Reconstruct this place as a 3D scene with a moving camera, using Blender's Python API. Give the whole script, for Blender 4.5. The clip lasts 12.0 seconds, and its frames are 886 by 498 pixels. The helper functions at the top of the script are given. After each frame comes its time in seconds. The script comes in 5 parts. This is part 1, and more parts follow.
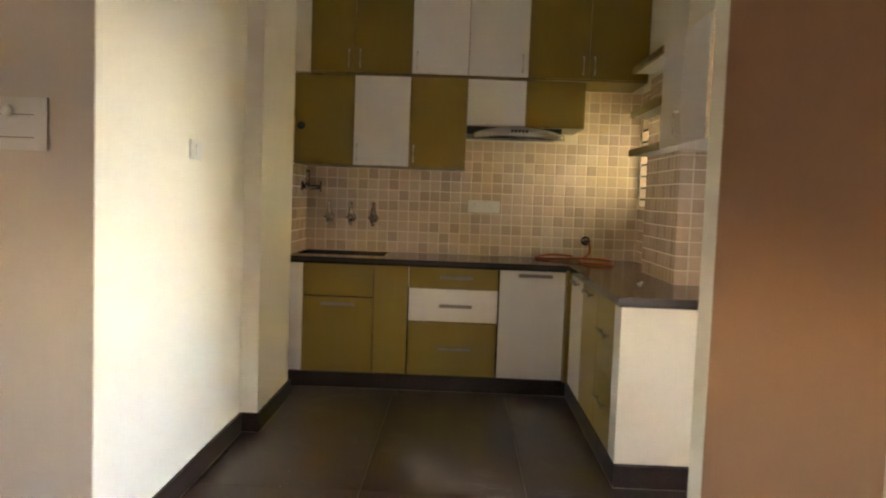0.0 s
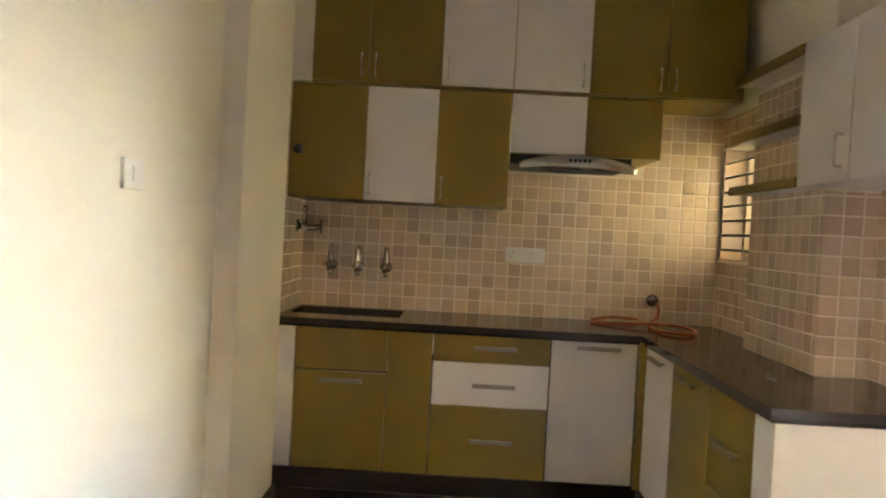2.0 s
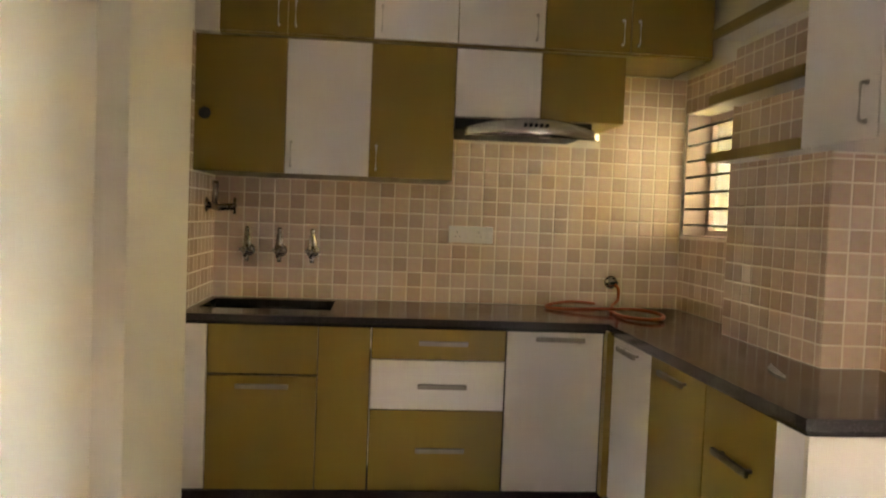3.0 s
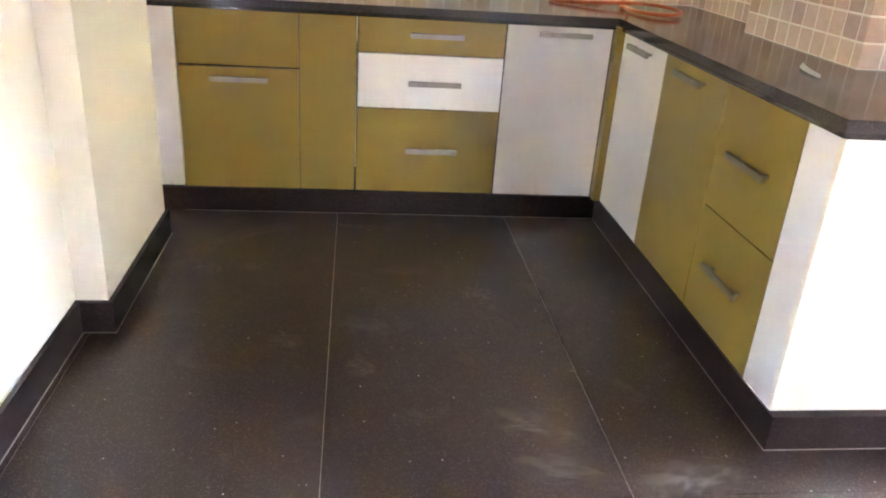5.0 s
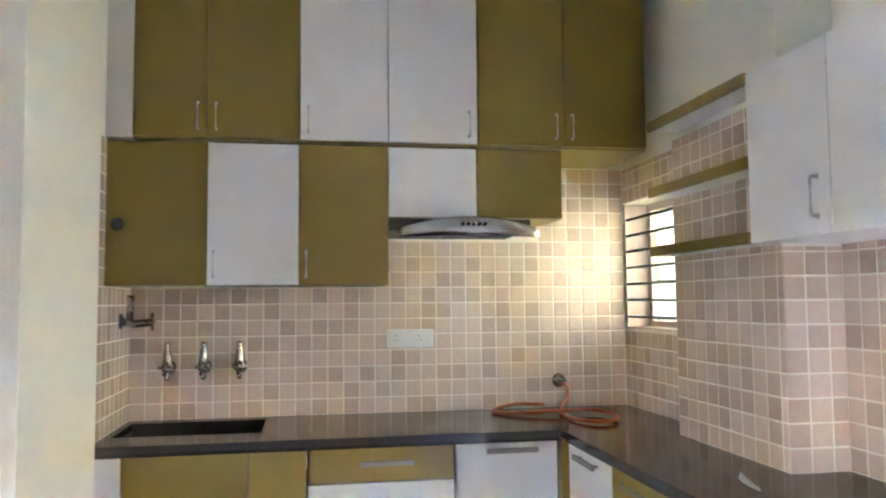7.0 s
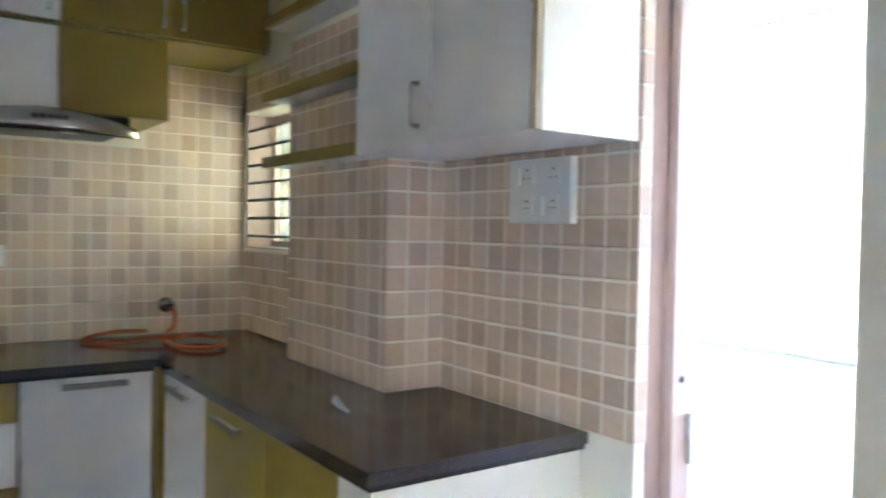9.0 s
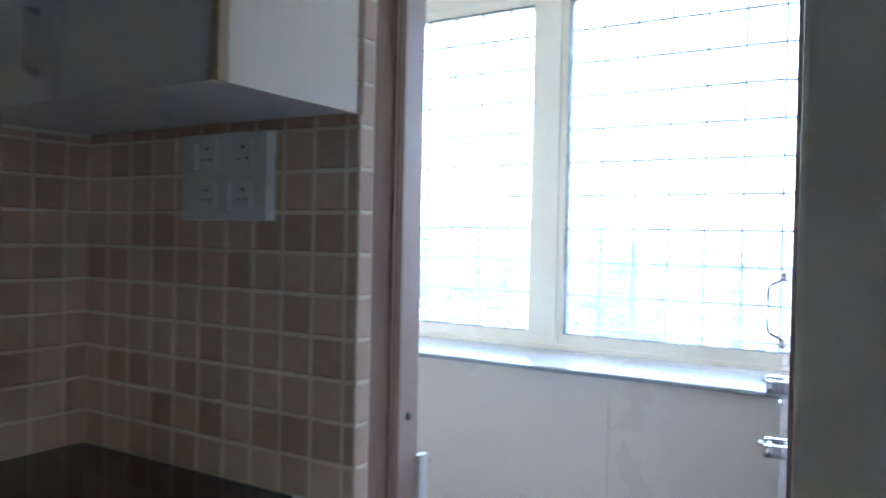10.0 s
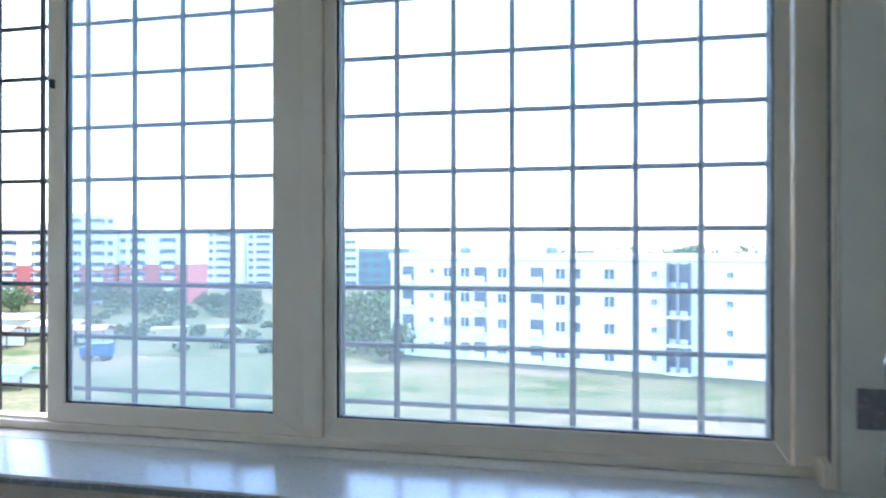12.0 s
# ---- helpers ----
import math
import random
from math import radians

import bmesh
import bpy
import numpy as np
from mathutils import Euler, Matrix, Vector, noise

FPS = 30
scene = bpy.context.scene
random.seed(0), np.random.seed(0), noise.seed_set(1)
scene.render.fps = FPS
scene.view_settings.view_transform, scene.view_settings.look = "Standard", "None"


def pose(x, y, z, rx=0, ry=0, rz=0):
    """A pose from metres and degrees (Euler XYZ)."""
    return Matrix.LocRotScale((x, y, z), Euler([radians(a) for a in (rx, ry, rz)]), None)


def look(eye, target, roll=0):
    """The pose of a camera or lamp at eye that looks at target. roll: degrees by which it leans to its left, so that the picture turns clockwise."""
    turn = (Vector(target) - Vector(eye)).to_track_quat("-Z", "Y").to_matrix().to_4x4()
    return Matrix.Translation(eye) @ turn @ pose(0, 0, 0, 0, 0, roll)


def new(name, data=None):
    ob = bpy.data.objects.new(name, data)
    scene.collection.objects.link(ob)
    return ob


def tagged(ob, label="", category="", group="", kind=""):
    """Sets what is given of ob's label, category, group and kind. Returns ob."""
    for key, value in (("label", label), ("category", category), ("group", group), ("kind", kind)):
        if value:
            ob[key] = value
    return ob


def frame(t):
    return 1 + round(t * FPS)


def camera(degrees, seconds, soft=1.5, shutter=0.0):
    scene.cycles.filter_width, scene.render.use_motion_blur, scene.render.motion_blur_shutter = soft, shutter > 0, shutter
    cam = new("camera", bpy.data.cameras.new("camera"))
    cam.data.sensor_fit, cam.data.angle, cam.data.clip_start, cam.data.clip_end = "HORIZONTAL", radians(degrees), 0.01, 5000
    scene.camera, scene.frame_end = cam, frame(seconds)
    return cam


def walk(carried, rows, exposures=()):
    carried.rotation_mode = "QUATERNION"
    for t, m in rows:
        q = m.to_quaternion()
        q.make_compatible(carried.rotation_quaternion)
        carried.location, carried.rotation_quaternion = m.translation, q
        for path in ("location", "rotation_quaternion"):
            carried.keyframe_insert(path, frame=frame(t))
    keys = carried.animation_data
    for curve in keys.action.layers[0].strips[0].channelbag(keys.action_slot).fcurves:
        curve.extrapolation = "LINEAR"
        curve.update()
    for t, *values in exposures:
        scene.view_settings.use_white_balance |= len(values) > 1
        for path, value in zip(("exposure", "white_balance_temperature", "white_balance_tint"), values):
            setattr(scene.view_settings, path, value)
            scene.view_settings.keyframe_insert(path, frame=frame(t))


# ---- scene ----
cam = camera(59.9, 12.0, 2.0, 0.4)
PATH = [
    (0, (1.43, -5.49, 1.291), (1.392, -3.495, 1.156), 2.1),
    (0.5, (1.382, -5.278, 1.311), (1.295, -3.282, 1.209), 3.0),
    (1, (1.27, -4.99, 1.327), (1.238, -2.991, 1.261), 3.1),
    (1.5, (1.246, -4.67, 1.336), (1.231, -2.671, 1.282), 2.9),
    (2, (1.198, -4.33, 1.34), (1.167, -2.331, 1.296), 3.1),
    (2.5, (1.131, -4.024, 1.359), (1.213, -2.026, 1.309), 2.6),
    (2.7, (1.123, -3.917, 1.347), (1.268, -1.922, 1.297), 2.2),
    (4.3, (1.096, -3.576, 1.233), (1.318, -1.69, 0.607), 3.3),
    (4.5, (1.088, -3.571, 1.224), (1.318, -1.716, 0.513), 3.9),
    (4.9, (1.095, -3.571, 1.223), (1.334, -1.757, 0.415), 4.1),
    (5, (1.106, -3.573, 1.229), (1.342, -1.759, 0.421), 4.0),
    (5.5, (1.086, -3.587, 1.249), (1.356, -1.681, 0.707), 3.4),
    (6, (1.146, -3.579, 1.355), (1.41, -1.603, 1.191), 1.2),
    (6.5, (1.13, -3.589, 1.401), (1.42, -1.613, 1.509), 0.3),
    (6.7, (1.117, -3.594, 1.413), (1.422, -1.623, 1.567), -0.1),
    (8.3, (1.255, -3.568, 1.389), (1.965, -1.699, 1.331), -0.1),
    (8.5, (1.296, -3.553, 1.383), (2.096, -1.721, 1.333), 0.2),
    (9, (1.391, -3.399, 1.365), (2.539, -1.762, 1.317), 1.0),
    (9.5, (1.473, -3.223, 1.379), (2.952, -1.876, 1.342), 1.0),
    (10, (1.702, -3.049, 1.361), (3.402, -1.996, 1.334), 1.2),
    (10.5, (1.962, -2.874, 1.362), (3.788, -2.058, 1.35), 1.1),
    (10.8, (2.163, -2.713, 1.37), (4.073, -2.121, 1.34), 0.9),
    (11, (2.288, -2.639, 1.372), (4.238, -2.198, 1.356), 0.7),
    (11.3, (2.455, -2.57, 1.354), (4.425, -2.223, 1.345), 0.2),
    (11.5, (2.596, -2.538, 1.335), (4.565, -2.185, 1.333), -0.0),
    (12, (2.948, -2.475, 1.366), (4.894, -2.013, 1.369), -0.0),
]
EXPOSURES = [
    (0.0, 7.3, 9600, 27), (2.7, 7.35, 9400, 29), (4.3, 8.35, 8600, 32), (4.9, 8.8, 7250, 31), (5.5, 8.85, 6100, 27), (6.1, 8.85, 6000, 26), (6.7, 8.6, 6050, 26),
    (8.3, 8.3, 5850, 21), (9.0, 7.65, 5900, 18), (9.5, 6.6, 5900, 18), (10.0, 5.3, 5600, 17), (10.5, 4.45, 5300, 17),
    (11.0, 4.25, 5350, 15), (11.5, 3.9, 5450, 14), (12.0, 3.4, 5950, 14),
]
walk(cam, [(t, look(eye, target, roll)) for t, eye, target, roll in PATH], EXPOSURES)

# ---- world and sun ----
world = bpy.data.worlds.new("sky")
scene.world = world
world.use_nodes = True
wn = world.node_tree
sky = wn.nodes.new("ShaderNodeTexSky")
sky.sky_type, sky.sun_disc = "NISHITA", False
sky.sun_elevation, sky.sun_rotation = radians(75), radians(100)
sky.air_density, sky.dust_density, sky.ozone_density = 1.3, 1.8, 1.0
wn.links.new(sky.outputs[0], wn.nodes["Background"].inputs[0])
wn.nodes["Background"].inputs[1].default_value = 0.15

sun_data = bpy.data.lights.new("sun", "SUN")
sun_data.energy, sun_data.angle, sun_data.color = 0.9, radians(12), (1.0, 0.95, 0.87)
sun = new("sun", sun_data)
# stands high over the field, so that the added slab over the window keeps it off the sill
sun.matrix_world = look((0, 0, 0), (-math.cos(radians(75)) * 0.985, math.cos(radians(75)) * 0.17, -math.sin(radians(75))))


# ---- materials ----
def nodes_of(m):
    m.use_nodes = True
    nt = m.node_tree
    return nt, nt.nodes["Principled BSDF"]


def surface(name, a, b, scale=6.0, rough=0.5, rough_var=0.1, metal=0.0, bump=0.05, fine=120.0, specular=0.5, coat=0.0, per_object=0.0):
    """Two-colour surface: slow stains between a and b, fine grain in the relief and the gloss."""
    m = bpy.data.materials.new(name)
    nt, p = nodes_of(m)
    co = nt.nodes.new("ShaderNodeTexCoord")
    slow = nt.nodes.new("ShaderNodeTexNoise")
    slow.inputs["Scale"].default_value, slow.inputs["Detail"].default_value = scale, 5
    quick = nt.nodes.new("ShaderNodeTexNoise")
    quick.inputs["Scale"].default_value, quick.inputs["Detail"].default_value = fine, 3
    nt.links.new(co.outputs["Object"], slow.inputs["Vector"])
    nt.links.new(co.outputs["Object"], quick.inputs["Vector"])
    mix = nt.nodes.new("ShaderNodeMix")
    mix.data_type = "RGBA"
    mix.inputs["A"].default_value, mix.inputs["B"].default_value = (*a, 1), (*b, 1)
    ramp = nt.nodes.new("ShaderNodeMapRange")
    ramp.inputs["From Min"].default_value, ramp.inputs["From Max"].default_value = 0.2, 0.8
    nt.links.new(slow.outputs["Fac"], ramp.inputs["Value"])
    nt.links.new(ramp.outputs["Result"], mix.inputs["Factor"])
    out = mix.outputs["Result"]
    if per_object:
        info = nt.nodes.new("ShaderNodeObjectInfo")
        hsv = nt.nodes.new("ShaderNodeHueSaturation")
        span = nt.nodes.new("ShaderNodeMapRange")
        span.inputs["To Min"].default_value, span.inputs["To Max"].default_value = 1 - per_object, 1 + per_object
        nt.links.new(info.outputs["Random"], span.inputs["Value"])
        nt.links.new(span.outputs["Result"], hsv.inputs["Value"])
        nt.links.new(out, hsv.inputs["Color"])
        out = hsv.outputs["Color"]
    nt.links.new(out, p.inputs["Base Color"])
    rr = nt.nodes.new("ShaderNodeMapRange")
    rr.inputs["To Min"].default_value, rr.inputs["To Max"].default_value = max(0.02, rough - rough_var), min(1, rough + rough_var)
    nt.links.new(slow.outputs["Fac"], rr.inputs["Value"])
    nt.links.new(rr.outputs["Result"], p.inputs["Roughness"])
    p.inputs["Metallic"].default_value = metal
    p.inputs["Specular IOR Level"].default_value = specular
    p.inputs["Coat Weight"].default_value = coat
    if bump:
        bp = nt.nodes.new("ShaderNodeBump")
        bp.inputs["Strength"].default_value, bp.inputs["Distance"].default_value = bump, 0.01
        nt.links.new(quick.outputs["Fac"], bp.inputs["Height"])
        nt.links.new(bp.outputs["Normal"], p.inputs["Normal"])
    return m


def granite(name, base, speck, dust, rough, speck_scale=260.0, dust_amount=0.5, smear_scale=2.6, specular=0.5, threshold=0.56, dots=0.0, dull=0.35):
    """Polished stone: crystals at millimetre size, smears of dust that dull the gloss."""
    m = bpy.data.materials.new(name)
    nt, p = nodes_of(m)
    co = nt.nodes.new("ShaderNodeTexCoord")
    vor = nt.nodes.new("ShaderNodeTexVoronoi")
    vor.inputs["Scale"].default_value = speck_scale
    nt.links.new(co.outputs["Object"], vor.inputs["Vector"])
    sep = nt.nodes.new("ShaderNodeSeparateColor")
    nt.links.new(vor.outputs["Color"], sep.inputs[0])
    pick = nt.nodes.new("ShaderNodeMapRange")
    pick.inputs["From Min"].default_value, pick.inputs["From Max"].default_value = 0.72, 1.0
    nt.links.new(sep.outputs[0], pick.inputs["Value"])
    grain = nt.nodes.new("ShaderNodeMix")
    grain.data_type = "RGBA"
    grain.inputs["A"].default_value, grain.inputs["B"].default_value = (*base, 1), (*speck, 1)
    nt.links.new(pick.outputs["Result"], grain.inputs["Factor"])
    smear = nt.nodes.new("ShaderNodeTexNoise")
    smear.inputs["Scale"].default_value, smear.inputs["Detail"].default_value, smear.inputs["Distortion"].default_value = smear_scale, 8, 0.35
    nt.links.new(co.outputs["Object"], smear.inputs["Vector"])
    cut = nt.nodes.new("ShaderNodeMapRange")
    cut.inputs["From Min"].default_value, cut.inputs["From Max"].default_value = threshold, 0.86
    cut.inputs["To Max"].default_value = dust_amount
    nt.links.new(smear.outputs["Fac"], cut.inputs["Value"])
    top = nt.nodes.new("ShaderNodeMix")
    top.data_type = "RGBA"
    top.inputs["B"].default_value = (*dust, 1)
    nt.links.new(cut.outputs["Result"], top.inputs["Factor"])
    nt.links.new(grain.outputs["Result"], top.inputs["A"])
    coat = top.outputs["Result"]
    if dots:
        crumbs = nt.nodes.new("ShaderNodeTexVoronoi")
        crumbs.inputs["Scale"].default_value = 38.0
        nt.links.new(co.outputs["Object"], crumbs.inputs["Vector"])
        near = nt.nodes.new("ShaderNodeMapRange")
        near.inputs["From Min"].default_value, near.inputs["From Max"].default_value = 0.12, 0.05
        nt.links.new(crumbs.outputs["Distance"], near.inputs["Value"])
        which = nt.nodes.new("ShaderNodeSeparateColor")
        nt.links.new(crumbs.outputs["Color"], which.inputs[0])
        few = nt.nodes.new("ShaderNodeMapRange")
        few.inputs["From Min"].default_value, few.inputs["From Max"].default_value = 0.70, 1.0
        few.inputs["To Max"].default_value = dots
        nt.links.new(which.outputs[1], few.inputs["Value"])
        both = nt.nodes.new("ShaderNodeMath")
        both.operation = "MULTIPLY"
        nt.links.new(near.outputs["Result"], both.inputs[0])
        nt.links.new(few.outputs["Result"], both.inputs[1])
        last = nt.nodes.new("ShaderNodeMix")
        last.data_type = "RGBA"
        last.inputs["B"].default_value = (0.55, 0.52, 0.48, 1)
        nt.links.new(both.outputs[0], last.inputs["Factor"])
        nt.links.new(coat, last.inputs["A"])
        coat = last.outputs["Result"]
    nt.links.new(coat, p.inputs["Base Color"])
    rr = nt.nodes.new("ShaderNodeMapRange")
    p.inputs["Specular IOR Level"].default_value = specular
    rr.inputs["To Min"].default_value, rr.inputs["To Max"].default_value = rough, rough + dull
    nt.links.new(cut.outputs["Result"], rr.inputs["Value"])
    nt.links.new(rr.outputs["Result"], p.inputs["Roughness"])
    return m


def tile_material(name):
    """Glazed ceramic in light and dark beige squares, picked at random tile by tile."""
    m = bpy.data.materials.new(name)
    nt, p = nodes_of(m)
    info = nt.nodes.new("ShaderNodeObjectInfo")
    isl = nt.nodes.new("ShaderNodeNewGeometry")
    add = nt.nodes.new("ShaderNodeMath")
    nt.links.new(info.outputs["Random"], add.inputs[0])
    nt.links.new(isl.outputs["Random Per Island"], add.inputs[1])
    fr = nt.nodes.new("ShaderNodeMath")
    fr.operation = "FRACT"
    nt.links.new(add.outputs[0], fr.inputs[0])
    ramp = nt.nodes.new("ShaderNodeValToRGB")
    ramp.color_ramp.interpolation = "CONSTANT"
    steps = ramp.color_ramp.elements
    steps[0].color, steps[0].position = (0.70, 0.54, 0.425, 1), 0.0
    steps[1].color, steps[1].position = (0.725, 0.56, 0.44, 1), 0.3
    for pos, c in ((0.6, (0.605, 0.452, 0.35, 1)), (0.8, (0.575, 0.425, 0.328, 1)), (0.92, (0.64, 0.485, 0.378, 1))):
        e = steps.new(pos)
        e.color = c
    nt.links.new(fr.outputs[0], ramp.inputs[0])
    co = nt.nodes.new("ShaderNodeTexCoord")
    no = nt.nodes.new("ShaderNodeTexNoise")
    no.inputs["Scale"].default_value, no.inputs["Detail"].default_value = 45, 5
    nt.links.new(co.outputs["Object"], no.inputs["Vector"])
    mott = nt.nodes.new("ShaderNodeMix")
    mott.data_type, mott.blend_type = "RGBA", "SOFT_LIGHT"
    mott.inputs["Factor"].default_value = 0.3
    nt.links.new(ramp.outputs[0], mott.inputs["A"])
    nt.links.new(no.outputs["Color"], mott.inputs["B"])
    nt.links.new(mott.outputs["Result"], p.inputs["Base Color"])
    p.inputs["Roughness"].default_value = 0.21
    bp = nt.nodes.new("ShaderNodeBump")
    bp.inputs["Strength"].default_value, bp.inputs["Distance"].default_value = 0.05, 0.004
    nt.links.new(no.outputs["Fac"], bp.inputs["Height"])
    nt.links.new(bp.outputs["Normal"], p.inputs["Normal"])
    return m


def glass_material(name, tint=(0.9, 0.96, 1.0), haze=0.05):
    m = bpy.data.materials.new(name)
    nt, p = nodes_of(m)
    nt.nodes.remove(p)
    out = nt.nodes["Material Output"]
    clear = nt.nodes.new("ShaderNodeBsdfTransparent")
    clear.inputs[0].default_value = (*tint, 1)
    gloss = nt.nodes.new("ShaderNodeBsdfGlossy")
    gloss.inputs["Roughness"].default_value = 0.02
    film = nt.nodes.new("ShaderNodeBsdfTranslucent")
    film.inputs[0].default_value = (0.8, 0.9, 1.0, 1)
    fres = nt.nodes.new("ShaderNodeFresnel")
    one = nt.nodes.new("ShaderNodeMixShader")
    two = nt.nodes.new("ShaderNodeMixShader")
    two.inputs[0].default_value = haze
    nt.links.new(fres.outputs[0], one.inputs[0])
    nt.links.new(clear.outputs[0], one.inputs[1])
    nt.links.new(gloss.outputs[0], one.inputs[2])
    nt.links.new(one.outputs[0], two.inputs[1])
    nt.links.new(film.outputs[0], two.inputs[2])
    nt.links.new(two.outputs[0], out.inputs[0])
    return m


CREAM = surface("cream_wall_paint", (0.84, 0.80, 0.70), (0.82, 0.78, 0.68), 1.3, 0.55, 0.1, bump=0.06, fine=90)
HALL = surface("hall_wall_paint", (0.74, 0.65, 0.575), (0.69, 0.605, 0.53), 1.1, 0.6, 0.1, bump=0.06, fine=90)
BROWN = surface("brown_wall_paint", (0.40, 0.215, 0.125), (0.36, 0.195, 0.11), 1.1, 0.55, 0.1, bump=0.06, fine=90)
CEILING = surface("ceiling_paint", (0.82, 0.81, 0.77), (0.78, 0.77, 0.73), 1.5, 0.8, 0.1, bump=0.05, fine=80)
OLIVE = surface("olive_laminate", (0.285, 0.192, 0.036), (0.262, 0.176, 0.031), 2.0, 0.33, 0.0, bump=0, fine=300, specular=0.42, per_object=0.04)
WHITE = surface("white_laminate", (0.82, 0.79, 0.77), (0.812, 0.782, 0.762), 1.6, 0.32, 0.0, bump=0, fine=300, coat=0.1, per_object=0.02)
CREAMLAM = surface("cream_laminate", (0.85, 0.795, 0.68), (0.83, 0.775, 0.66), 1.6, 0.34, 0.0, bump=0, fine=300)
EDGING = surface("raw_board_edge", (0.62, 0.47, 0.30), (0.52, 0.38, 0.23), 20, 0.7, 0.1, bump=0.2, fine=200)
GAP = surface("dark_carcass", (0.05, 0.035, 0.02), (0.035, 0.025, 0.015), 8, 0.8, 0.1)
STONE = granite("black_granite_top", (0.038, 0.033, 0.031), (0.066, 0.060, 0.056), (0.16, 0.14, 0.125), 0.14, 300, 0.28)
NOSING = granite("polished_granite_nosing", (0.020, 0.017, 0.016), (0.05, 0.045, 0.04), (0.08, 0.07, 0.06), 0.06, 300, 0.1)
SKIRT = granite("black_granite_skirting", (0.024, 0.0145, 0.0125), (0.05, 0.038, 0.032), (0.07, 0.055, 0.047), 0.34, 300, 0.25, 4.0, 0.22)
SLAB = granite("brown_black_granite_slab", (0.036, 0.0215, 0.016), (0.086, 0.058, 0.044), (0.17, 0.142, 0.122), 0.28, 330, 0.32, 6.5, specular=0.12, threshold=0.60, dots=1.0, dull=0.02)
SLAB.node_tree.nodes["Principled BSDF"].inputs["Coat Weight"].default_value = 0.75
SLAB.node_tree.nodes["Principled BSDF"].inputs["Coat Roughness"].default_value = 0.09
JOINT = surface("floor_joint_filler", (0.42, 0.38, 0.33), (0.3, 0.27, 0.23), 20, 0.9, 0.05)
TILE = tile_material("beige_wall_tile")
GROUT = surface("cream_grout", (0.86, 0.78, 0.66), (0.80, 0.71, 0.59), 9, 0.8, 0.1, bump=0.1)
STEEL = surface("brushed_steel", (0.34, 0.31, 0.28), (0.27, 0.245, 0.22), 14, 0.42, 0.08, metal=1.0, bump=0.03, fine=400)
CHROME = surface("chrome", (0.68, 0.665, 0.65), (0.55, 0.54, 0.53), 10, 0.2, 0.05, metal=1.0, bump=0)
SATIN = surface("satin_steel", (0.62, 0.60, 0.58), (0.52, 0.50, 0.48), 20, 0.46, 0.06, metal=1.0, bump=0)
TAPS = surface("dull_chrome", (0.40, 0.385, 0.37), (0.30, 0.29, 0.28), 30, 0.22, 0.06, metal=1.0, bump=0)
BLACK = surface("black_plastic", (0.012, 0.012, 0.012), (0.02, 0.02, 0.02), 10, 0.4, 0.1)
IRON = surface("dark_painted_iron", (0.022, 0.024, 0.032), (0.045, 0.043, 0.045), 25, 0.5, 0.15, bump=0.2, fine=250)
PLASTIC = surface("white_plastic", (0.80, 0.79, 0.76), (0.76, 0.75, 0.72), 6, 0.35, 0.05, bump=0)
UPVC = surface("ivory_upvc", (0.92, 0.82, 0.675), (0.89, 0.78, 0.635), 3, 0.4, 0.1, bump=0.02)
RUBBER = surface("black_gasket", (0.02, 0.02, 0.022), (0.03, 0.03, 0.03), 20, 0.6, 0.1)
FRAME = surface("brown_frame_paint", (0.42, 0.29, 0.235), (0.38, 0.26, 0.21), 5, 0.8, 0.08, bump=0.1, fine=60, specular=0.06)
JAMB = surface("pale_jamb_paint", (0.55, 0.42, 0.36), (0.50, 0.38, 0.32), 5, 0.45, 0.1, bump=0.1, fine=60)
LEAF = surface("pale_lilac_gloss_door", (0.56, 0.475, 0.485), (0.535, 0.45, 0.46), 2.5, 0.10, 0.04, bump=0.05, fine=14, specular=0.42)
MARBLE = granite("grey_sill_stone", (0.66, 0.64, 0.61), (0.58, 0.57, 0.55), (0.70, 0.69, 0.67), 0.20, 140, 0.5)
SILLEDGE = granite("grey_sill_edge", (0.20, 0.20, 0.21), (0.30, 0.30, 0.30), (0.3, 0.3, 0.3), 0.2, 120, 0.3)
DADO = surface("beige_dado_tile", (0.56, 0.465, 0.385), (0.525, 0.435, 0.36), 3, 0.3, 0.1, bump=0.03)
HOSE = surface("orange_rubber_hose", (0.50, 0.115, 0.03), (0.42, 0.09, 0.02), 12, 0.45, 0.1)
GLASS = glass_material("window_glass", (0.88, 0.94, 0.98), 0.04)
DUSTY = glass_material("dusty_window_glass", (0.80, 0.88, 0.94), 0.055)
VISOR = surface("hood_steel", (0.50, 0.49, 0.48), (0.42, 0.41, 0.40), 14, 0.24, 0.06, metal=1.0, bump=0.02, fine=400)


# ---- mesh helpers ----
def bx(bm, x0, x1, y0, y1, z0, z1, bevel=0.0):
    vs = [bm.verts.new((x, y, z)) for x in (x0, x1) for y in (y0, y1) for z in (z0, z1)]
    fs = [bm.faces.new([vs[i] for i in q]) for q in ((0, 1, 3, 2), (4, 6, 7, 5), (0, 4, 5, 1), (2, 3, 7, 6), (0, 2, 6, 4), (1, 5, 7, 3))]
    if bevel:
        es = list({e for f in fs for e in f.edges})
        bmesh.ops.bevel(bm, geom=es, offset=bevel, segments=2, profile=0.7, affect="EDGES")
    return bm


def box(x0, x1, y0, y1, z0, z1, bevel=0.0):
    return bx(bmesh.new(), x0, x1, y0, y1, z0, z1, bevel)


